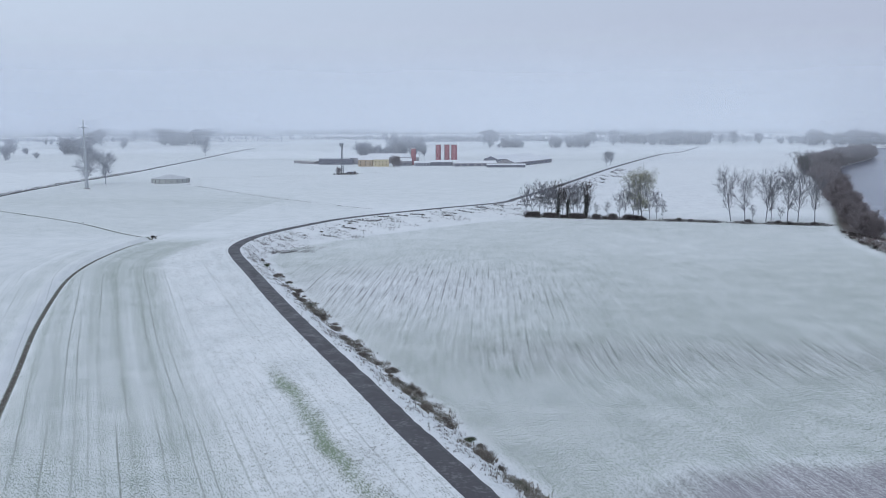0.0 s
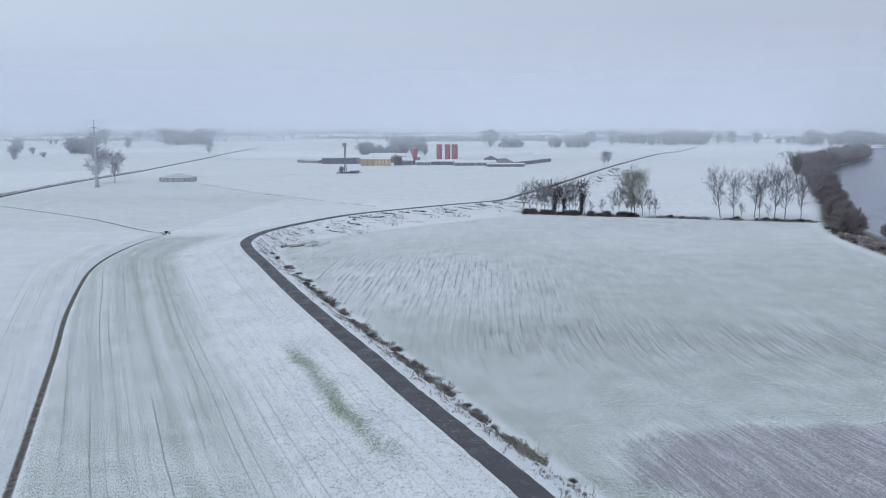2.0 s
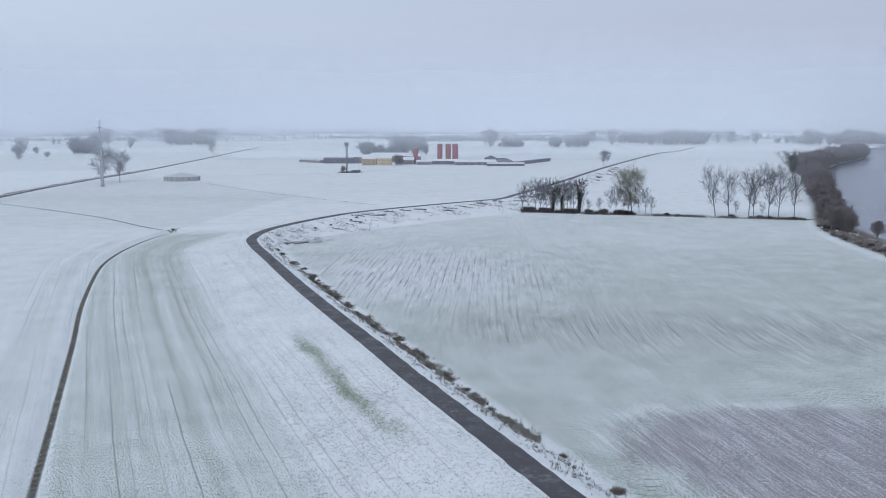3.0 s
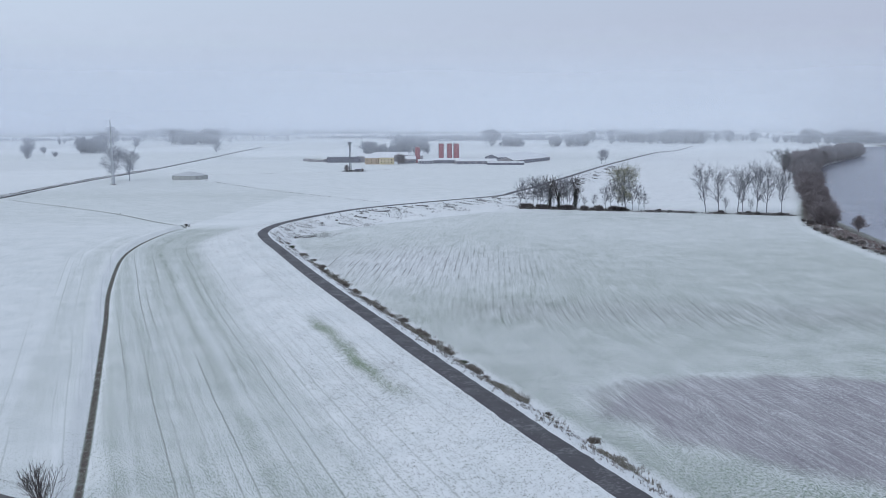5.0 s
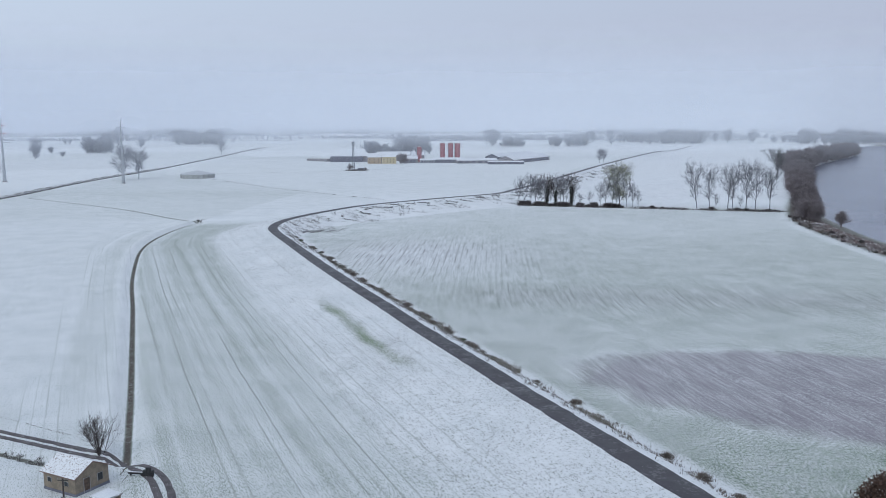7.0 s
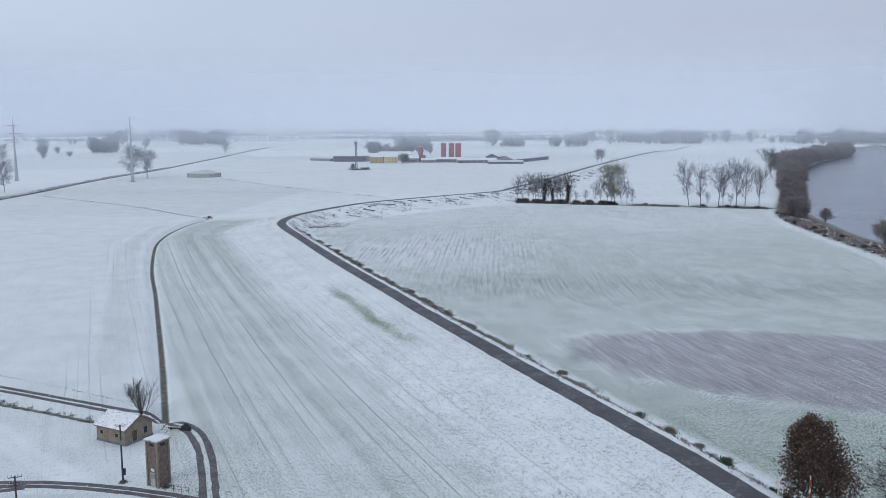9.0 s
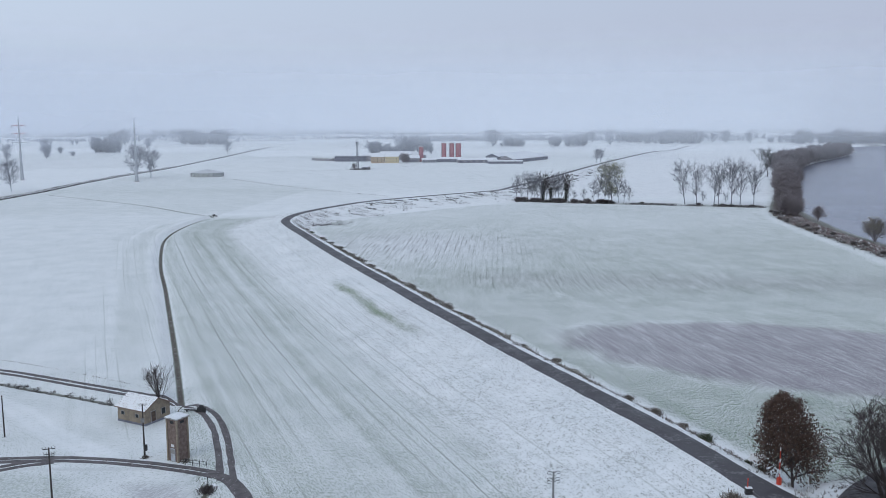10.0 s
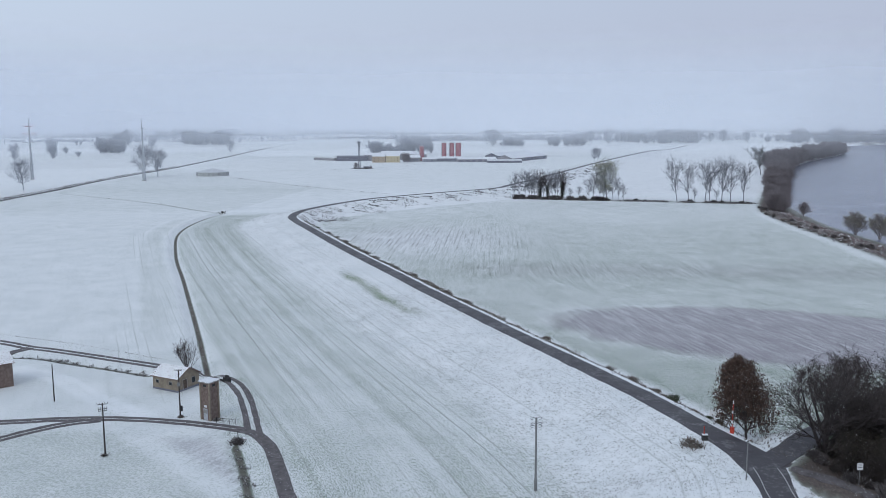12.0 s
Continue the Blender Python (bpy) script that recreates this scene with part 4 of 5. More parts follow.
def build_tower():
    tower = thing("transformer_tower", pose(-38.9, 122.3, 0, 0, 0, -30), "tall narrow brick transformer tower with a snowy slab roof", "tower")
    bm = bmesh.new()
    box(bm, -1.0, 1.0, -1.0, 1.0, -0.3, 6.45)
    part("wall", bm, BRICK, tower)
    for x in (-1, 1):
        for y in (-1, 1):
            bm = box(bmesh.new(), x - 0.13, x + 0.13, y - 0.13, y + 0.13, -0.3, 6.45)
            part("corner_pier", bm, PLASTER, tower)
    part("roof", box(bmesh.new(), -1.3, 1.3, -1.3, 1.3, 6.45, 6.62, bevel=0.02), CONCRETE, tower)
    part("snow_cap", box(bmesh.new(), -1.22, 1.22, -1.22, 1.22, 6.62, 6.72, bevel=0.04), SNOW_ROOF, tower)
    door = part("door", box(bmesh.new(), -0.45, 0.45, -1.06, -0.98, 0.05, 2.0), STEEL, tower, "pale metal door")
    part("panel", box(bmesh.new(), -0.36, 0.36, -1.09, -1.05, 1.2, 1.85), CONCRETE, door)
    part("notice", box(bmesh.new(), -0.3, 0.3, -1.05, -1.0, 2.2, 2.6), WHITE, tower)
    part("vent", box(bmesh.new(), -0.35, 0.35, -1.05, -0.99, 5.75, 6.15), DARK, tower)
    part("vent", box(bmesh.new(), 0.99, 1.05, -0.35, 0.35, 5.75, 6.15), DARK, tower)
    return tower


build_tower()


def insulators(owner, z, span, mat=None):
    """A cross-arm with curved iron brackets and their insulators."""
    bm = bmesh.new()
    box(bm, -span, span, -0.04, 0.04, z - 0.04, z + 0.04)
    part("cross_arm", bm, mat or DARK, owner)
    for x in (-span, -span * 0.45, span * 0.45, span):
        bm = bmesh.new()
        cyl(bm, (x, 0, z), (x, 0, z + 0.16), 0.02, 0.02, 6)
        cyl(bm, (x, 0, z + 0.12), (x, 0, z + 0.30), 0.06, 0.045, 8)
        part("insulator", bm, CONCRETE, owner)


def utility_pole(name, x, y, h, r, mat, label, arms=(), turn=0.0, collar=0.0):
    pole = thing(name, pose(x, y, ground_height(x, y), 0, 0, turn), label, "pole")
    bm = bmesh.new()
    cyl(bm, (0, 0, -0.4), (0, 0, h), r, r * 0.65, 12)
    part("post", bm, mat, pole)
    for z, span in arms:
        insulators(pole, z, span)
    if collar:
        part("collar", cyl(bmesh.new(), (0, 0, collar), (0, 0, collar + 0.18), r * 1.35, r * 1.35, 12), DARK, pole)
    return pole


utility_pole("utility_pole", -50.3, 105.8, 8.1, 0.14, POLE_WOOD, "dark tarred wooden pole with insulator cross-arms", ((7.9, 0.75), (7.2, 0.6), (6.9, 0.6)), 20)
utility_pole("utility_pole", -69.2, 131.7, 6.8, 0.13, POLE_WOOD, "bare dark wooden pole standing in the snow")
p4 = utility_pole("utility_pole", -44.2, 123.2, 8.2, 0.14, POLE_WOOD, "dark wooden pole with a short cross-arm and cable boxes", ((8.0, 0.6),), 0)
part("cable_box", box(bmesh.new(), -0.25, 0.25, -0.3, -0.1, 5.4, 6.0), POLE_GREY, p4)
part("cable_box", box(bmesh.new(), 0.08, 0.42, -0.15, 0.15, 1.0, 1.9), DARK, p4)


def build_lamp_pole():
    """A grey round pole with three tiers of curled insulator hooks."""
    pole = thing("line_pole", pose(12.6, 92.5, ground_height(12.6, 92.5), 0, 0, 8), "grey round line pole with three tiers of curled hooks", "pole")
    part("post", cyl(bmesh.new(), (0, 0, -0.4), (0, 0, 10.2), 0.17, 0.11, 14), POLE_GREY, pole)
    part("sleeve", cyl(bmesh.new(), (0, 0, -0.3), (0, 0, 1.7), 0.23, 0.22, 14), POLE_GREY, pole)
    for z in (10.1, 9.35, 9.0):
        for s in (-1, 1):
            bm = bmesh.new()
            last = Vector((0.1 * s, 0, z - 0.05))
            for i in range(1, 9):
                a = math.pi * (0.1 + 1.5 * i / 8)
                q = Vector((s * (0.48 - 0.28 * math.cos(a)), 0, z + 0.16 * math.sin(a)))
                cyl(bm, last, q, 0.028, 0.028, 6)
                last = q
            part("hook", bm, DARK, pole)
    return pole


build_lamp_pole()


def rail_fence():
    fence = thing("rail_fence", pose(-35.6, 119.6, 0, 0, 0, -18), "low iron rail fence beside the track", "fence")
    for i in range(4):
        part("post", cyl(bmesh.new(), (i * 1.2 - 1.8, 0, -0.2), (i * 1.2 - 1.8, 0, 0.95), 0.04, 0.04, 6), DARK, fence)
    for z in (0.45, 0.85):
        part("rail", cyl(bmesh.new(), (-1.85, 0, z), (1.85, 0, z), 0.03, 0.03, 6), DARK, fence)
    return fence


rail_fence()


def build_brick_barn():
    return gabled("brick_barn", pose(-86.3, 141.3, 0, 0, 0, 40), 8, 7, 4.6, 6.2, BRICK, TILE, "brick barn wall at the edge of the yard", "barn")


build_brick_barn()


# the slurry tank
def build_tank():
    tank = thing("slurry_tank", pose(-212.5, 795, 0), "round concrete slurry tank under a snowy tent roof", "tank")
    bm = bmesh.new()
    cyl(bm, (0, 0, -0.3), (0, 0, 3.4), 14.3, 14.3, 40)
    part("wall", bm, PALE_WALL, tank)
    for i in range(20):
        a = 2 * math.pi * i / 20
        part("rib", box(bmesh.new(), -0.2, 0.2, -0.15, 0.25, -0.2, 3.5, pose(14.35 * math.sin(a), -14.35 * math.cos(a), 0, 0, 0, math.degrees(a))), SHED_WALL, tank)
    part("roof", cyl(bmesh.new(), (0, 0, 3.4), (0, 0, 6.6), 14.6, 0.3, 40), CONE_ROOF, tank)
    return tank


build_tank()


def pylon(x, y, h, turn, label, paint):
    ob = thing("power_pylon", pose(x, y, 0, 0, 0, turn), label, "pylon", "power line across the plain")
    part("foot", box(bmesh.new(), -1.6, 1.6, -1.6, 1.6, -0.3, 0.5), CONCRETE, ob)
    part("mast", cyl(bmesh.new(), (0, 0, 0), (0, 0, h), 1.35, 0.28, 14), STEEL, ob, "tapered galvanised steel mast")
    part("tip", cyl(bmesh.new(), (0, 0, h - 7), (0, 0, h + 0.2), 0.42, 0.2, 8), paint, ob)
    for z, span, mat in ((h - 6.5, 5.6, paint), (h - 13, 6.0, paint), (h - 20.5, 5.8, STEEL)):
        arm = bmesh.new()
        for s in (-1, 1):
            cyl(arm, (0, 0, z), (s * span, 0, z + 0.5), 0.34, 0.14, 6)
        part("cross_arm", arm, mat, ob)
        for s in (-1, 1):
            part("insulator", cyl(bmesh.new(), (s * span, 0, z + 0.5), (s * span, 0, z - 1.6), 0.12, 0.12, 6), DARK, ob)
    return ob


pylon(-253.1, 729, 50, 78, "slim grey steel power pylon in the open field", STEEL)
pylon(-357, 749, 52, 10, "tapered grey steel power pylon with red cross-arms", RED_SILO)


pylon(-735, 2000, 52, 20, "far steel power pylon half lost in the mist", STEEL)
pylon(-990, 1990, 52, 20, "far steel power pylon half lost in the mist", STEEL)


def build_mast():
    mast = thing("telecom_mast", pose(-88, 900, 0), "lattice telecom mast with antenna panels on a small plot", "mast")
    for k in range(3):
        a = 2 * math.pi * k / 3
        part("leg", cyl(bmesh.new(), (1.1 * math.cos(a), 1.1 * math.sin(a), -0.2), (0.7 * math.cos(a), 0.7 * math.sin(a), 28), 0.32, 0.24, 6), MAST_STEEL, mast)
    bm = bmesh.new()
    for i in range(14):
        z = 2 * i
        for k in range(3):
            a, b = 2 * math.pi * k / 3, 2 * math.pi * (k + 1) / 3
            cyl(bm, (1.0 * math.cos(a), 1.0 * math.sin(a), z), (0.95 * math.cos(b), 0.95 * math.sin(b), z + 2), 0.14, 0.14, 4)
    part("lattice", bm, MAST_STEEL, mast)
    for z in (24.5, 26.5):
        part("platform", cyl(bmesh.new(), (0, 0, z), (0, 0, z + 0.25), 1.6, 1.6, 12), MAST_STEEL, mast)
    for k in range(6):
        a = 2 * math.pi * k / 6
        part("antenna", box(bmesh.new(), -0.22, 0.22, -0.12, 0.12, 25.2, 28.2, pose(2.0 * math.cos(a), 2.0 * math.sin(a), 0, 0, 0, math.degrees(a) + 90)), MAST_STEEL, mast)
        part("arm", cyl(bmesh.new(), (0, 0, 26.6), (2.0 * math.cos(a), 2.0 * math.sin(a), 26.6), 0.08, 0.08, 5), MAST_STEEL, mast)
    return mast


build_mast()
gabled("mast_cabin", pose(-80.5, 899, 0, 0, 0, 0), 6, 3.5, 2.6, 3.0, DARK_WALL, SNOW_ROOF, "low equipment cabin beside the mast", "cabin", (("front", 0.5, 0, 1, 2, "door"),))


plot = random.Random(41)
plot_places = [(-85.5 + plot.gauss(0, 4.5), 899 + plot.gauss(0, 2.0)) for _ in range(170)]


# ---- the farm ----
def silo(x, y, h, r, label):
    ob = thing("farm_silo", pose(x, y, 0), label, "silo", "farm silos")
    part("foot", cyl(bmesh.new(), (0, 0, -0.3), (0, 0, 0.5), r + 0.25, r + 0.25, 24), CONCRETE, ob)
    part("drum", cyl(bmesh.new(), (0, 0, 0.5), (0, 0, h), r, r, 24), RED_SILO, ob)
    for i in range(6):
        z = 1.5 + i * (h - 2.5) / 5
        part("hoop", cyl(bmesh.new(), (0, 0, z), (0, 0, z + 0.18), r + 0.07, r + 0.07, 24), RED_SILO, ob)
    part("roof", cyl(bmesh.new(), (0, 0, h), (0, 0, h + 1.2), r + 0.15, 0.4, 24), CONCRETE, ob)
    bm = bmesh.new()
    box(bm, -r - 0.6, -r + 0.1, -0.5, 0.5, 0.3, h + 0.5)
    part("chute", bm, STEEL, ob, "pale ladder shaft")
    return ob


silo(-0.5, 1106, 21.0, 2.9, "tall round red farm silo in a row of three")
silo(9.3, 1106, 21.0, 2.9, "tall round red farm silo in a row of three")
silo(17.5, 1106, 21.0, 3.3, "tall round red farm silo in a row of three")
silo(-27.6, 1064, 18.0, 2.7, "single red silo standing among the farm roofs")
gabled("cattle_shed", pose(-114, 1085, 0, 0, 0, -2), 38, 12, 5.2, 6.3, DARK_WALL, DARK_WALL, "long dark open-sided cattle shed", "shed", tuple(("front", -15 + 6 * i, 0.2, 5, 4, "gate") for i in range(6)))
gabled("yard_wall_shed", pose(-150, 1104, 0, 0, 0, -40), 36, 7, 2.6, 3.4, SHED_WALL, CONCRETE, "long low grey shed beside the cattle shed", "shed")
gabled("farm_house", pose(-78, 1042, 0, 0, 0, 0), 15, 11, 7.2, 9.6, ORANGE, SNOW_ROOF, "ochre plastered farmhouse wing with a snowy roof", "house", tuple(("front", -5 + 5 * i, 1.2 + 3.0 * j, 0.9, 1.2, "window") for i in range(3) for j in range(2)))
gabled("farm_house", pose(-61.5, 1042, 0, 0, 0, 0), 16, 11, 7.6, 10.2, YELLOW, SNOW_ROOF, "bright yellow farmhouse with a snowy roof", "house", tuple(("front", -5.5 + 3.7 * i, 1.2 + 3.2 * j, 0.9, 1.3, "window") for i in range(4) for j in range(2)))
gabled("barn", pose(-88, 1090, 0, 0, 0, 0), 22, 14, 7, 9.5, SHED_WALL, SNOW_ROOF, "grey barn behind the farmhouse with snow on its roof", "barn")
gabled("barn", pose(-60, 1110, 0, 0, 0, 0), 40, 15, 7.5, 11.0, SHED_WALL, SNOW_ROOF, "wide snow-roofed barn in the middle of the farm", "barn")
gabled("barn", pose(-35, 1125, 0, 0, 0, 0), 24, 14, 6.5, 9.5, SHED_WALL, SNOW_ROOF, "snow-roofed barn behind the silo", "barn")
gabled("barn", pose(-40, 1060, 0, 0, 0, 8), 20, 13, 5.0, 8.2, SHED_WALL, SNOW_ROOF, "low barn with a wide snowy roof beside the silo", "barn", tuple(("front", -6 + 4 * i, 0.2, 3, 3, "gate") for i in range(4)))
gabled("implement_shed", pose(-18, 1050, 0, 0, 0, 0), 17, 9, 3.6, 5.0, STEEL, SNOW_ROOF, "pale metal implement shed", "shed", tuple(("front", -6 + 3 * i, 0.2, 2, 2.8, "gate") for i in range(5)))
gabled("implement_shed", pose(5, 1060, 0, 0, 0, -4), 36, 12, 3.8, 5.8, DARK_WALL, SNOW_ROOF, "long dark-walled shed with a snowy roof under the silos", "shed", tuple(("front", -14 + 7 * i, 0.2, 5, 3, "gate") for i in range(5)))
gabled("cattle_shed", pose(38, 1046, 0, 0, 0, 6), 46, 16, 3.4, 5.6, SHED_WALL, SNOW_ROOF, "low cattle shed with a broad snow-covered roof", "shed", tuple(("front", -19 + 7.5 * i, 0.2, 5, 2.6, "gate") for i in range(6)))
gabled("cattle_shed", pose(97, 1085, 0, 0, 0, 62), 110, 20, 4.2, 8.2, SHED_WALL, SNOW_ROOF, "very long cattle shed with a snow-covered gable roof", "shed", tuple(("front", -48 + 10.5 * i, 0.3, 8, 3, "gate") for i in range(10)))
gabled("cattle_shed", pose(88, 1170, 0, 0, 0, 62), 120, 18, 4.2, 7.6, DARK_WALL, SNOW_ROOF, "second long cattle shed behind with a snowy roof", "shed")
gabled("hay_store", pose(70, 1022, 0, 0, 0, 0), 40, 12, 2.6, 3.6, DARK_WALL, SNOW_ROOF, "low dark hay store at the edge of the farmyard", "shed")
for x, y, s in ((-48, 1032, 1.05), (-44, 1034, 0.95), (-91, 898, 0.6), (-76, 897, 0.3)):
    plant(wood_kinds[0], x, y, s, rnd.uniform(0, 360), z=0, label="dark bushy tree on the farm plot")

# woods behind the farm and across the plain
clump(-106, 1310, 14, 20, 4, 1.5, "wood behind the farm")
clump(-72, 1330, 50, 50, 13, 1.3, "wood behind the farm")
clump(-38, 1345, 40, 60, 12, 1.8, "wood behind the farm")
clump(-45, 1520, 60, 30, 8, 2.0, "wood behind the farm")
clump(-524, 1390, 34, 26, 20, 1.9, "round field copse")
clump(-682, 1841, 22, 16, 5, 1.9, "round field copse")
clump(-490, 1846, 66, 26, 22, 2.3, "dark far copse")
clump(-540, 1846, 12, 10, 3, 2.5, "dark far copse")
clump(126, 1674, 48, 22, 16, 1.4, "low far copse")
clump(210, 1672, 26, 18, 6, 1.8, "far copse")
clump(245, 1670, 34, 20, 10, 1.9, "far copse")
clump(393, 1928, 44, 24, 12, 2.0, "tall far wood")
clump(466, 1842, 124, 30, 40, 2.0, "tall far wood")
clump(730, 1917, 70, 20, 14, 1.2, "hedge towards the river")
clump(800, 1800, 190, 60, 46, 2.3, "wood across the river")
clump(1000, 1850, 280, 60, 50, 2.1, "wood across the river")
for x, y, h in ((-528, 1180, 18), (-622, 1402, 23), (-590, 1369, 9.6), (-520, 1245, 7), (-769, 1844, 9.5), (-777, 1884, 8.5), (-534, 1601, 20), (-659, 1840, 30), (-723, 2221, 26), (-778, 2481, 23), (-692, 2279, 28), (-685, 2903, 25),
                (-570, 2800, 21), (91, 1684, 30), (321, 1931, 26), (329, 1770, 28), (569, 1896, 20), (594, 1895, 26), (649, 1893, 23)):
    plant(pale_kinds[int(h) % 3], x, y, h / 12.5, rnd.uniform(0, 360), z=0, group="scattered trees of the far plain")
gabled("far_farmhouse", pose(-275, 2535, 0), 64, 16, 4.5, 9.0, SHED_WALL, SNOW_ROOF, "distant long farm building with a snowy roof", "house")
gabled("far_farmhouse", pose(60, 2250, 0), 26, 12, 6.0, 9.5, SHED_WALL, SNOW_ROOF, "distant grey farmhouse with a snowy roof", "house")


def far_woods():
    """Hedgerows and woods of the far plain, with distance haze put into their colour."""
    rng = random.Random(17)
    V, F = [], []

    def crown(x, y, h, w):
        for _ in range(52):
            a, r = rng.uniform(0, 2 * math.pi), rng.random() ** 0.5
            z = h * (0.12 + 0.88 * rng.random())
            wide = w * (1 - 0.75 * abs(z / h - 0.45)) * r
            c = Vector((x + wide * math.cos(a), y + wide * math.sin(a), z))
            p = Vector((rng.uniform(-1, 1), rng.uniform(-0.4, 0.4), rng.uniform(-0.2, 1))).normalized()
            q = p.orthogonal().normalized()
            p, q = p * h * 0.14, q * h * 0.10
            n = len(V)
            V.extend((c - p, c + q, c + p, c - q))
            F.append((n, n + 1, n + 2, n + 3))
        tube(V, F, Vector((x, y, -0.3)), Vector((x, y, h * 0.6)), 0.35, 0.15, 3)

    for row in range(84):
        y0 = 2080 + 1750 * (row / 84) ** 1.1
        x0 = rng.uniform(-0.58, 0.50) * y0
        length = rng.uniform(60, 480)
        tilt = rng.uniform(-0.3, 0.3)
        x = x0
        big = rng.choice((4, 5, 7, 10))
        gap = rng.choice((4, 5, 8, 40))
        while x < x0 + length:
            crown(x, y0 + tilt * (x - x0) + rng.gauss(0, 6), big * rng.uniform(0.5, 1.4), big * rng.uniform(0.35, 0.6))
            x += rng.uniform(0.6, 1.6) * gap
    return tagged(part("far_woods", (V, F), HAZE_WOOD), "hedgerows and woods across the far plain, paled by painted haze", "woods", kind="stuff")


far_woods()

# ---- junction on the dyke ----
oak = tree("withered_oak", 106, 12.5, "dense oak still full of withered dark brown leaves", 54, 3, (34, 9, 5), 0.06, 0.26, 0.03, BARK, OAK_LEAF, 12, 0.29, 0.45, low=0.08, oval="cone")
oak.matrix_basis = pose(46.6, 109.6, ground_height(46.6, 109.6) - 0.1) @ Matrix.Diagonal((0.80, 0.80, 1.05, 1))
wide_tree = tree("bare_spreading_tree", 111, 15.0, "large bare tree with many fine upswept branches", 38, 4, (9, 7, 5, 4), 0.55, 0.24, 0.013, BARK, stems=8, low=0.12)
wide_tree.matrix_basis = pose(53.4, 97.0, ground_height(53.4, 97.0) - 0.1) @ Matrix.Diagonal((1.3, 1.15, 0.98, 1))
thick = [tree("thicket_tree", 121 + i, 10.0, "dark tangled tree of the thicket beside the junction", 40, 3, (14, 9, 8), 0.6, 0.16, 0.016, BARK, THICKET, 1, 0.22, 0.5, stems=3, low=0.05) for i in range(2)]
for k, (x, y, s) in enumerate(((60, 99, 1.05), (66, 102, 1.25), (72, 104, 1.3), (58, 92, 0.7), (56.5, 88.5, 0.55), (58.5, 86, 0.7), (61, 98, 1.0), (61, 82, 0.8), (66, 83, 1.0), (63.5, 92, 1.1), (66, 98, 1.2), (60, 90.5, 0.8), (68, 93, 1.2), (64.5, 87.5, 1.0), (72, 100, 1.3), (70, 88, 1.1), (76, 96, 1.2), (77, 122, 1.1), (66, 118, 0.9), (57, 97.5, 0.9), (62.5, 95, 1.1), (59, 88, 0.8), (56, 93, 0.7), (70, 97, 1.3), (74, 92, 1.2), (66, 79, 0.9))):
    plant(thick[k % 2], x, y, s, rnd.uniform(0, 360), group="thicket beside the junction")
for proto in (*pale_kinds, *tall, *ivied, *slim, *wood_kinds, *far_kinds, *round_kinds, pollard, *thick):
    remove(proto)


# ---- brush, tufts and stones ----
def bush(name, seed, wide, high, mat, label, blades=420, stick=True):
    """A low bush of arching stems and thin blades."""
    rng = random.Random(seed)
    owner = thing(name, pose(0, 0, 0), label, "bush")
    V, F, W = [], [], ([], [])
    for _ in range(blades):
        a, rr = rng.uniform(0, 2 * math.pi), abs(rng.gauss(0, 0.42)) * wide / 2
        base = Vector((rr * math.cos(a), rr * math.sin(a), rng.uniform(-0.05, high * 0.45 * max(0.0, 1 - rr / wide))))
        d = Vector((math.cos(a) * rng.uniform(0, 0.8) + rng.uniform(-0.4, 0.4), math.sin(a) * rng.uniform(0, 0.8) + rng.uniform(-0.4, 0.4), rng.uniform(0.5, 1.2))).normalized()
        tip = base + d * high * rng.uniform(0.25, 0.75)
        w = d.orthogonal().normalized() * rng.uniform(0.02, 0.06) * (0.6 + high * 0.5)
        n = len(V)
        V += [base - w, base + w, tip + w * 0.4, tip - w * 0.4]
        F.append((n, n + 1, n + 2, n + 3))
    part("foliage", (V, F), mat, owner)
    if stick:
        for _ in range(14):
            a = rng.uniform(0, 2 * math.pi)
            d = Vector((math.cos(a) * 0.6, math.sin(a) * 0.6, 1)).normalized()
            tube(*W, Vector((0, 0, -0.1)), d * high * rng.uniform(0.6, 1.1), 0.03, 0.01, 4)
        part("stems", W, BARK, owner)
    return owner


def beside(line, s, off):
    seg = np.hypot(*np.diff(line, axis=0).T)
    cum = np.concatenate([[0], np.cumsum(seg)])
    j = int(min(np.searchsorted(cum, s, side="right") - 1, len(line) - 2))
    d = (line[j + 1] - line[j]) / seg[j]
    p = line[j] + d * (s - cum[j])
    return p[0] - d[1] * off, p[1] + d[0] * off


dry = [bush("dry_bush", 200 + i, 2.6, 1.1, DRY_GRASS, "low clump of dry brown grass and brush on the snowy dyke") for i in range(3)]
dark_bush = [bush("bramble_bush", 210 + i, 3.0, 1.7, BRAMBLE, "dark tangled bramble bush dusted with snow") for i in range(3)]
green_bush = [bush("green_bush", 220 + i, 2.2, 1.0, GREEN_BRUSH, "small green bush poking out of the snow") for i in range(2)]

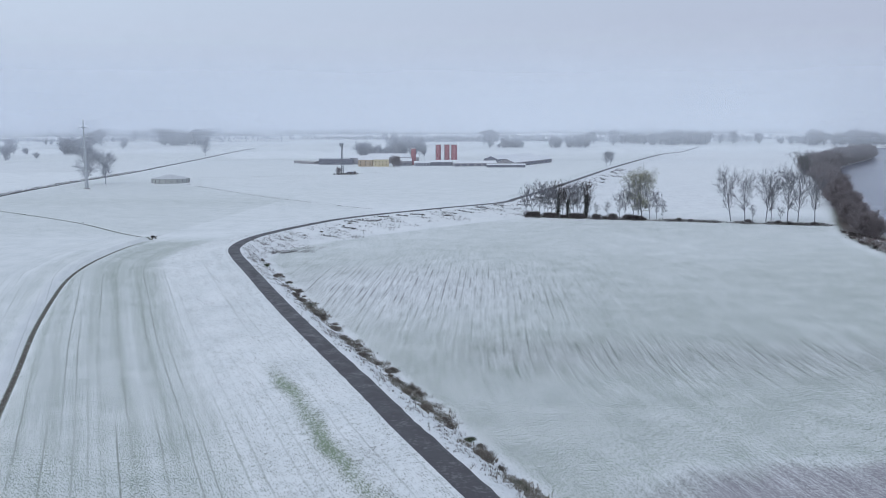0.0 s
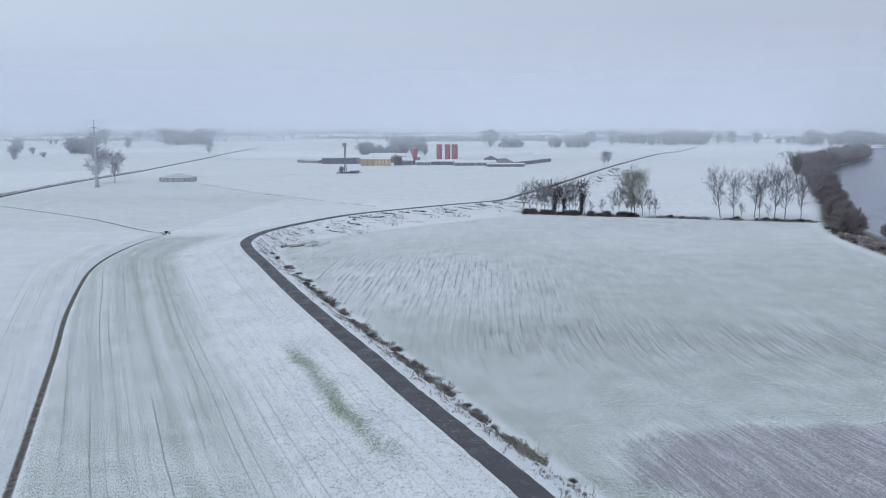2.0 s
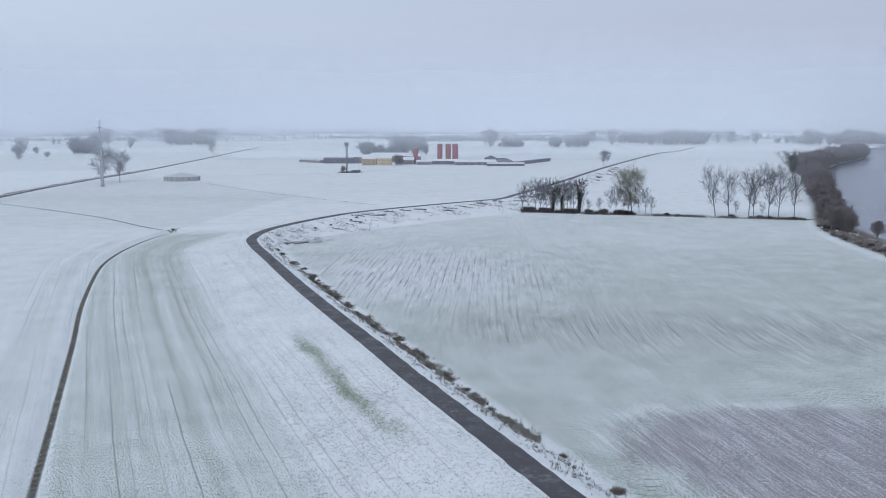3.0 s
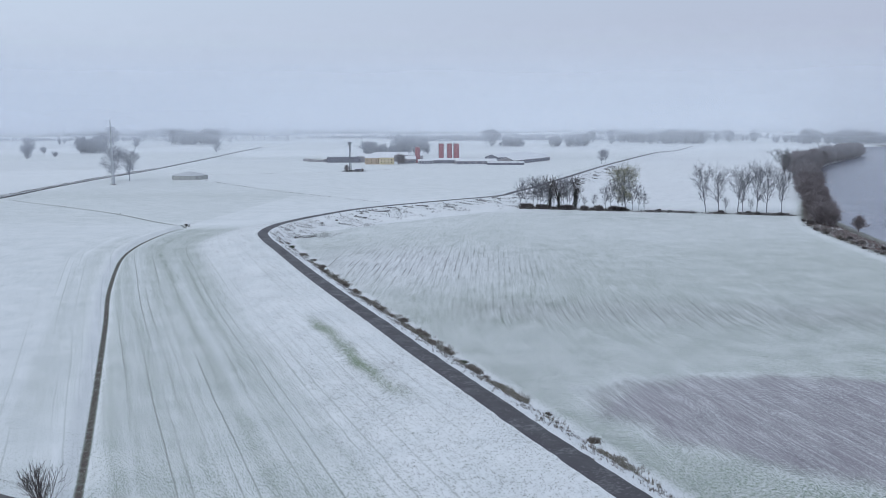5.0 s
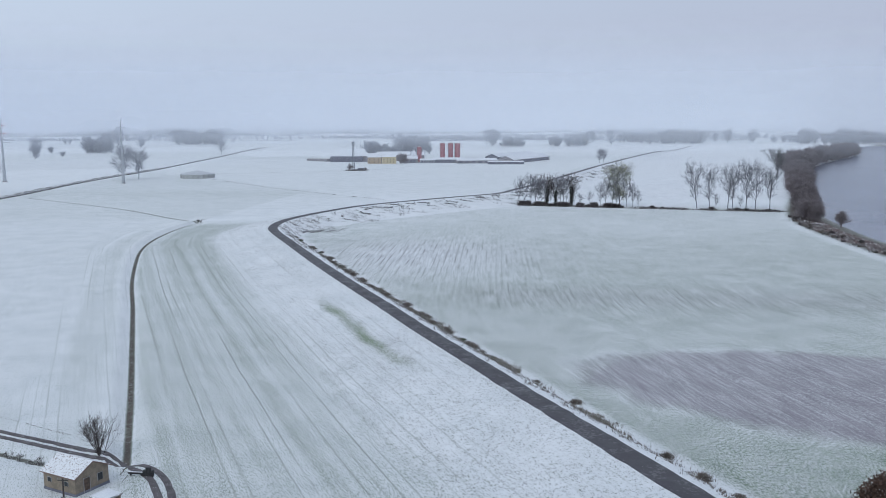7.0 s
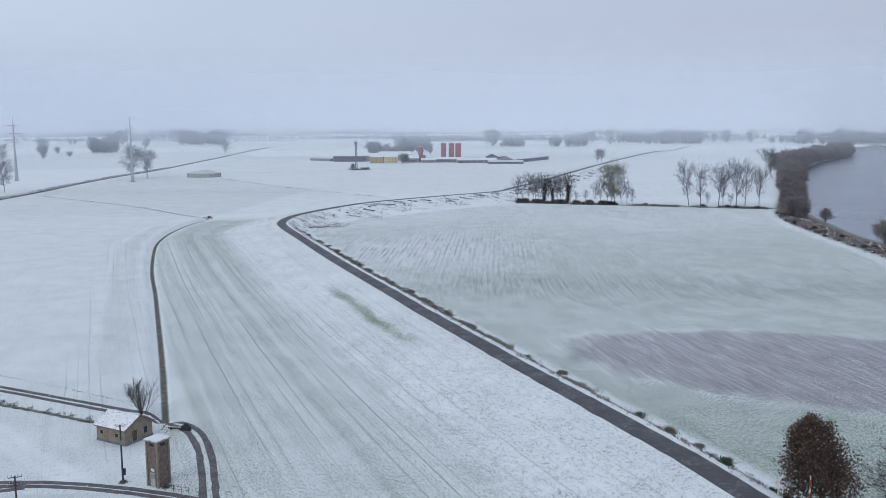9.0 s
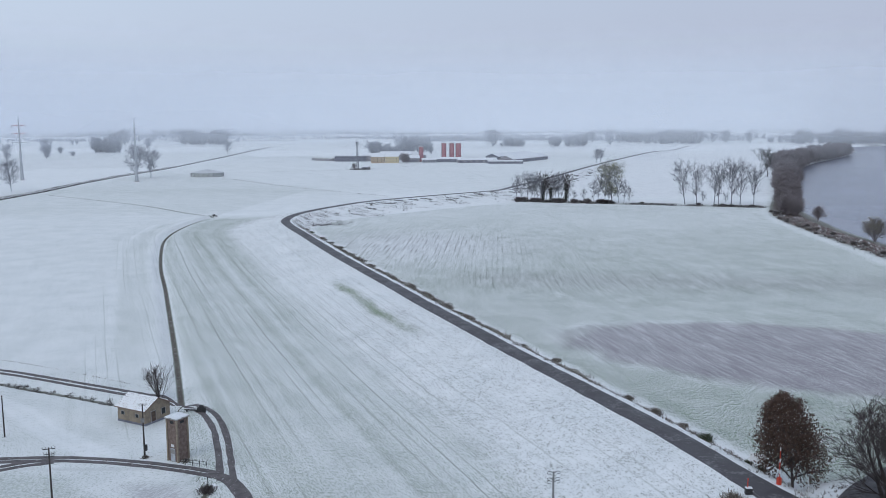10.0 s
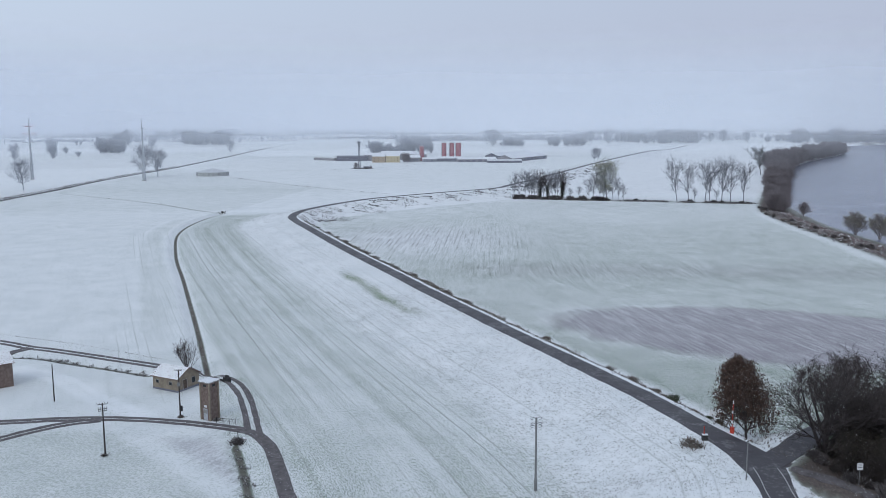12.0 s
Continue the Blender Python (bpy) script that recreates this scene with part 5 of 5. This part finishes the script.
# the river side of the dyke
_, ROAD_AT = to_line(np.array([[10.9, 185.5], [-72, 436], [47, 616], [34.6, 122], [172, 950]]), ROAD)
s = ROAD_AT[3]
while s < ROAD_AT[1] - 40:
    y = beside(ROAD, s, 0)[1]
    dense = 0.9 if 195 < y < 330 else 0.35
    if rnd.random() < dense:
        x, y = beside(ROAD, s, -rnd.uniform(7.5, 11.5))
        plant(rnd.choice(dry if rnd.random() < 0.8 else green_bush), x, y, rnd.uniform(0.6, 1.15), rnd.uniform(0, 360), group="brush along the dyke")
    s += rnd.uniform(1.2, 4.2)
for _ in range(16):
    s = rnd.uniform(ROAD_AT[1] - 45, ROAD_AT[4])
    x, y = beside(ROAD, s, -rnd.uniform(4.5, 14))
    plant(rnd.choice(dry), x, y, rnd.uniform(0.4, 0.9), rnd.uniform(0, 360), group="brush along the dyke")
for x, y, sc in ((38.2, 121.0, 1.2), (42.0, 113.5, 0.7), (43.0, 111.4, 0.8)):
    plant(green_bush[0], x, y, sc, rnd.uniform(0, 360))
for x, y, sc in ((35.0, 98.6, 1.15), (36.0, 97.9, 0.6)):
    plant(dry[0], x, y, sc, rnd.uniform(0, 360))

# undergrowth below the tree row
for i in range(26):
    x = rnd.uniform(45, 183)
    if 112 < x < 138 and rnd.random() < 0.6:
        continue
    y = 541 - 0.30 * (x - 44) + rnd.gauss(0, 1.6)
    plant(rnd.choice(dark_bush), x, y, rnd.uniform(0.7, 1.5) * (1.25 if x < 80 else 0.9), rnd.uniform(0, 360), group="undergrowth below the tree row")
for i in range(16):
    x = rnd.uniform(46, 79) if i < 11 else rnd.uniform(84, 108)
    plant(rnd.choice(dark_bush), x, 541 - 0.30 * (x - 44) + rnd.gauss(0, 1.8), rnd.uniform(1.2, 2.0), rnd.uniform(0, 360), group="undergrowth below the tree row")
# brush of the thicket by the junction
for i in range(48):
    x, y = rnd.uniform(54.5, 80), rnd.uniform(80, 99)
    plant(rnd.choice(dark_bush), x, y, rnd.uniform(0.8, 1.6), rnd.uniform(0, 360), group="thicket brush")
for i in range(90):
    x, y = rnd.uniform(49, 62), rnd.uniform(80, 98)
    near, _ = to_line(np.array([[x, y]]), RAMP)
    side, _ = to_line(np.array([[x, y]]), SIDE)
    if near[0] > 2.3 and side[0] < -3.0:
        plant(rnd.choice(dark_bush), x, y, rnd.uniform(0.45, 0.95), rnd.uniform(0, 360), group="thicket brush")
# river bank brush
for i in range(90):
    s = rnd.uniform(590, 870)
    x, y = beside(BANK, s, rnd.uniform(-6, 2.5))
    plant(rnd.choice(dark_bush if rnd.random() < 0.4 else dry), x, y, rnd.uniform(0.5, 1.0), rnd.uniform(0, 360), group="brush on the river bank")
shrub = tree("bare_shrub", 131, 6.8, "leafless many-stemmed shrub beside the lane", 34, 2, (9, 6), 0.7, 0.07, 0.014, BARK, stems=9, category="shrub", low=0.1)
shrub.matrix_basis = pose(-50.6, 150.8, 0)
for x, y, sc in ((-121.5, 463.5, 0.6), (-119.5, 462.0, 0.4), (-172, 517, 0.25), (-219, 558, 0.35)):
    plant(dark_bush[0], x, y, sc, 20)
plant(dark_bush[1], -31.6, 110.6, 0.75, 0)
plant(dry[1], -37.6, 121.2, 0.6, 0)
plant(dry[2], -44.0, 122.8, 0.5, 0)
plant(dry[2], -50.3, 105.6, 0.5, 50)
for proto in (*dry, *dark_bush, *green_bush):
    remove(proto)


def tufts(name, places, mat, label, high, blades, seed, lean=0.5):
    """Many small grass tufts as one object."""
    rng = np.random.default_rng(seed)
    xy = np.repeat(np.array(places, float), blades, axis=0)
    z = np.repeat(terrain(np.array(places, float)), blades)
    n = len(xy)
    a = rng.uniform(0, 2 * np.pi, n)
    h = high * rng.uniform(0.5, 1.3, n)
    base = np.column_stack([xy + rng.normal(0, high * 0.35, (n, 2)), z - 0.03])
    d = np.column_stack([np.cos(a) * lean * h, np.sin(a) * lean * h, h])
    w = np.column_stack([-np.sin(a), np.cos(a), 0 * a]) * (high * 0.10)
    v = np.stack([base - w, base + w, base + d + w * 0.3, base + d - w * 0.3], 1).reshape(-1, 3)
    f = np.arange(4 * n).reshape(-1, 4)
    return tagged(part(name, (v.tolist(), f.tolist()), mat), label, "grass", kind="stuff")


def scattered(count, line, s0, s1, off0, off1, seed, clump_size=1.0, gaps=None):
    """Places strewn beside a line; gaps: how much of it stays bare, from -2 to 2."""
    rng = random.Random(seed)
    out = []
    while len(out) < count:
        at = rng.uniform(s0, s1)
        if gaps is not None and math.sin(at * 0.37) + math.sin(at * 0.151 + 1.0) + rng.gauss(0, 0.35) < gaps:
            continue
        x, y = beside(line, at, rng.uniform(off0, off1))
        for _ in range(rng.randint(1, 5)):
            out.append((x + rng.gauss(0, clump_size), y + rng.gauss(0, clump_size)))
    return out


for name, pts, count in (("field_edge_grass", [(-196, 777), (-128, 681), (-76, 620), (-37, 579)], 500), ("path_edge_grass", [(-215, 850), (-125, 880), (-60, 925), (-30, 985)], 420)):
    edge_line = curve_points(pts, 12.0)
    length = float(np.hypot(*np.diff(edge_line, axis=0).T).sum())
    tufts(name, scattered(count, edge_line, 0, length, -0.25, 0.25, count, 0.3), GREY_SCRUB, "thin line of dry grass along a field edge", 0.35, 5, count + 1)
FURROW = curve_points([(-104.1, 182.4), (-79.8, 171.5), (-54.2, 157.2)], 4.0)
tufts("furrow_grass", scattered(420, FURROW, 0, 55, -0.1, 0.1, 13, 0.08), DRY_GRASS, "thin line of grass along a field furrow", 0.14, 4, 14)
road_near = float(to_line(np.array([[41.2, 75.0]]), ROAD)[1][0])
road_bend = float(ROAD_AT[1])
tufts("dyke_grass", scattered(6500, ROAD, road_near, road_near + 150, 2.8, 27, 1) + scattered(4200, ROAD, road_near + 150, road_bend, 2.8, 27, 2), GREY_SCRUB, "sparse dry grass tips on the snowy dyke slope", 0.17, 5, 3)
tufts("verge_grass", scattered(2600, ROAD, road_near, road_bend + 20, -10.5, -3.2, 4, 0.8), DRY_GRASS, "dry grass on the snowy road verge", 0.35, 6, 5)
berm = []
for _ in range(130):
    at = rnd.uniform(road_bend - 30, ROAD_AT[4] - 10)
    a0, run = rnd.uniform(4, 15), rnd.uniform(1.5, 6)
    for i in range(rnd.choice((6, 10, 16, 40, 60))):
        f = rnd.random()
        x, y = beside(ROAD, at + 4.5 * f + rnd.gauss(0, 0.5), -(a0 + run * f + rnd.gauss(0, 0.35)))
        berm.append((x, y))
tufts("berm_brush", berm, SCRUB_DARK, "slanting streaks of dark brush on the snowy berm", 0.5, 6, 31)
tufts("berm_grass", scattered(1500, ROAD, road_bend - 20, ROAD_AT[2] + 60, -26, -3, 6, 1.2, 0.2), GREY_SCRUB, "dry grass tussocks on the snowy berm", 0.45, 7, 7)
tufts("ditch_grass", scattered(700, DITCH, 0, 330, -0.5, 0.2, 8, 0.15), SCRUB_DARK, "brown grass hanging into the ditch", 0.22, 6, 9)
tufts("lane_ditch_grass", scattered(330, DITCH_LANE, 0, 45, -0.7, 0.7, 10, 0.3) + scattered(240, DITCH_TRACK, 0, 58, -0.7, 0.7, 11, 0.3), SCRUB_DARK, "brown grass in the shallow ditches beside the lane", 0.4, 7, 12)


_, span = to_line(np.array([[-4.6, 213.5], [-52, 340], [20, 153]]), ROAD)
tufts("roadside_brush", scattered(1300, ROAD, span[0] - 25, span[1], -11.8, -8.0, 21, 0.8, -0.1) + scattered(420, ROAD, span[2], span[0], -11.0, -8.0, 22, 0.7, 0.3), SCRUB_MIX, "grey-brown brush along the outer foot of the dyke road", 0.5, 8, 23)
tufts("bank_reeds", scattered(1300, BANK, 590, 880, -6.5, 2.0, 24, 1.0, -0.6), SCRUB_DARK, "brown reeds and scrub along the top of the river bank", 0.6, 8, 25)
tufts("hedge_scrub", scattered(1150, curve_points([(44, 541), (110, 521.2), (182, 499.6)], 10.0), 0, 143, -3.2, 3.2, 26, 1.2, -0.6), SCRUB_DARK, "low dark scrub at the foot of the tree row", 0.8, 9, 27)
tufts("far_ditch_grass", scattered(1100, DITCH_FAR, 0, 200, -0.5, 0.4, 33, 0.2), GREY_SCRUB, "dry grass along a shallow field ditch", 0.24, 5, 34)
tufts("canal_reeds", scattered(3600, CANAL, 10, 480, -4.2, 4.2, 28, 1.0), SCRUB_DARK, "grey reeds along the straight canal", 0.65, 7, 29)
tufts("plot_scrub", plot_places, SCRUB_DARK, "low dark scrub round the foot of the mast", 1.1, 7, 43)
far_canal = CANAL[CANAL[:, 1] > 500]
ribbon("canal", far_canal, 1.3 + 0.9 * np.clip((far_canal[:, 1] - 600) / 900, 0, 1), 0.12, CANAL_BED, "narrow dark canal running straight across the snowy plain", 0.25, 0.5, lambda q: 0.0 * q[:, 0])["category"] = "canal"


def riprap():
    """Rough stones along the foot of the river bank."""
    rng = random.Random(5)
    V, F = [], []
    places = [beside(BANK, rng.uniform(560, 870), -rng.uniform(-1.5, 13.0)) for _ in range(2400)]
    for (x, y), z in zip(places, terrain(np.array(places))):
        r = rng.uniform(0.25, 0.95)
        n = len(V)
        for ux, uy, uz in ((1, 0, 0), (-1, 0, 0), (0, 1, 0), (0, -1, 0), (0, 0, 1), (0, 0, -1)):
            k = r * rng.uniform(0.7, 1.25)
            V.append((x + ux * k + rng.gauss(0, 0.1), y + uy * k + rng.gauss(0, 0.1), z + uz * k * 0.7))
        F += [(n + a, n + b, n + c) for a, b, c in ((0, 2, 4), (2, 1, 4), (1, 3, 4), (3, 0, 4), (2, 0, 5), (1, 2, 5), (3, 1, 5), (0, 3, 5))]
    return tagged(part("riprap", (V, F), STONE), "rough snow-dusted stones along the river bank", "stones", kind="stuff")


riprap()


# ---- small things at the junction ----
def place(x, y, turn=0.0, z=None):
    return pose(x, y, (ground_height(x, y) if z is None else z), 0, 0, turn)


def build_barrier():
    ob = thing("barrier_post", place(42.3, 103.4, 20), "raised red and white road barrier on a red foot", "barrier")
    part("foot", box(bmesh.new(), -0.25, 0.25, -0.22, 0.22, -0.3, 0.9, bevel=0.04), RED, ob)
    for i in range(8):
        part("band", cyl(bmesh.new(), (0, 0, 0.9 + 0.5 * i), (0, 0, 1.4 + 0.5 * i), 0.06, 0.055, 8), WHITE if i % 3 == 1 else RED, ob)
    return ob


def build_board():
    ob = thing("information_board", place(42.4, 111.5, -25), "white notice board tilted on two short legs", "sign")
    for x in (-0.7, 0.7):
        part("leg", cyl(bmesh.new(), (x, 0, -0.3), (x, 0, 1.0), 0.05, 0.05, 8), POLE_WOOD, ob)
    part("panel", box(bmesh.new(), -1.0, 1.0, -0.05, 0.05, 0.0, 1.15, pose(0, 0, 0.9, -35, 0, 0), 0.02), WHITE, ob)
    return ob


def build_lamp_box():
    ob = thing("warning_lamp", place(37.4, 100.2, 0), "black box with a red warning lamp beside the road", "lamp")
    part("box", box(bmesh.new(), -0.42, 0.42, -0.3, 0.3, -0.1, 0.75, bevel=0.05), DARK, ob)
    part("snow_cap", box(bmesh.new(), -0.4, 0.4, -0.28, 0.28, 0.75, 0.82), SNOW_ROOF, ob)
    part("lamp_post", cyl(bmesh.new(), (-0.1, 0.1, 0.7), (-0.1, 0.1, 1.75), 0.07, 0.05, 8), RED, ob)
    part("lens", cyl(bmesh.new(), (-0.1, 0.1, 1.75), (-0.1, 0.1, 1.95), 0.1, 0.06, 10), RED, ob)
    part("brace", cyl(bmesh.new(), (0.3, -0.3, 0.5), (1.3, -1.6, -0.1), 0.04, 0.04, 6), POLE_GREY, ob)
    return ob


def build_height_post():
    ob = thing("marker_post", place(38.6, 86.2), "slim grey steel post at the road edge", "post")
    part("post", cyl(bmesh.new(), (0, 0, -0.4), (0, 0, 5.0), 0.085, 0.075, 10), POLE_GREY, ob)
    part("cap", cyl(bmesh.new(), (0, 0, 5.0), (0, 0, 5.08), 0.1, 0.06, 10), DARK, ob)
    return ob


def build_road_sign():
    ob = thing("road_sign", place(52.6, 85.6, -10), "small square white road sign on a thin post", "sign")
    part("post", cyl(bmesh.new(), (0, 0, -0.4), (0, 0, 2.9), 0.045, 0.045, 8), POLE_GREY, ob)
    part("plate", box(bmesh.new(), -0.36, 0.36, -0.10, -0.05, 1.95, 2.85, bevel=0.02), WHITE, ob)
    for z in (2.6, 2.3):
        part("bar", box(bmesh.new(), -0.22, 0.22, -0.115, -0.10, z, z + 0.08), DARK, ob)
    return ob


build_barrier()
build_board()
build_lamp_box()
build_height_post()
build_road_sign()
stake = thing("white_stake", place(45.8, 102.9), "thin pale stake below the oak", "stake")
part("rod", cyl(bmesh.new(), (0, 0, -0.3), (0, 0, 3.1), 0.05, 0.04, 8), WHITE, stake)


def build_sluice():
    """A small black sluice gate with its beam, at the head of the ditch."""
    ob = thing("sluice_gate", place(-41.3, 143.6, -6), "black iron sluice gate with a long dark beam", "sluice")
    part("gate", box(bmesh.new(), -0.75, 0.75, -0.25, 0.25, -0.3, 0.85, bevel=0.04), DARK, ob)
    part("frame", box(bmesh.new(), -0.35, 0.35, -0.16, 0.16, 0.85, 1.25, bevel=0.03), DARK, ob)
    part("beam", box(bmesh.new(), -3.0, -0.75, -0.12, 0.12, 0.25, 0.52, bevel=0.03), DARK, ob)
    part("snow_cap", box(bmesh.new(), -2.9, -0.8, -0.10, 0.10, 0.52, 0.56), SNOW_ROOF, ob)
    for x in (-2.6, -0.95):
        part("leg", box(bmesh.new(), x - 0.09, x + 0.09, -0.09, 0.09, -0.3, 0.25), DARK, ob)
    part("wheel", cyl(bmesh.new(), (0, -0.22, 1.05), (0, -0.17, 1.05), 0.26, 0.26, 14), DARK, ob)
    return ob


build_sluice()
culvert = thing("culvert", place(-31.4, 111.6, -25, 0.0), "dark culvert mouth with a short marker post", "culvert")
part("pipe", cyl(bmesh.new(), (0, -0.9, -0.15), (0, 0.9, -0.15), 0.55, 0.55, 16), CONCRETE, culvert)
# a dark disc on the closed pipe end stands for the shade inside
part("mouth", cyl(bmesh.new(), (0, -0.93, -0.15), (0, -0.90, -0.15), 0.45, 0.45, 16), DARK, culvert)
part("marker", cyl(bmesh.new(), (-1.3, 1.0, -0.2), (-1.3, 1.0, 1.1), 0.06, 0.06, 8), DARK, culvert)
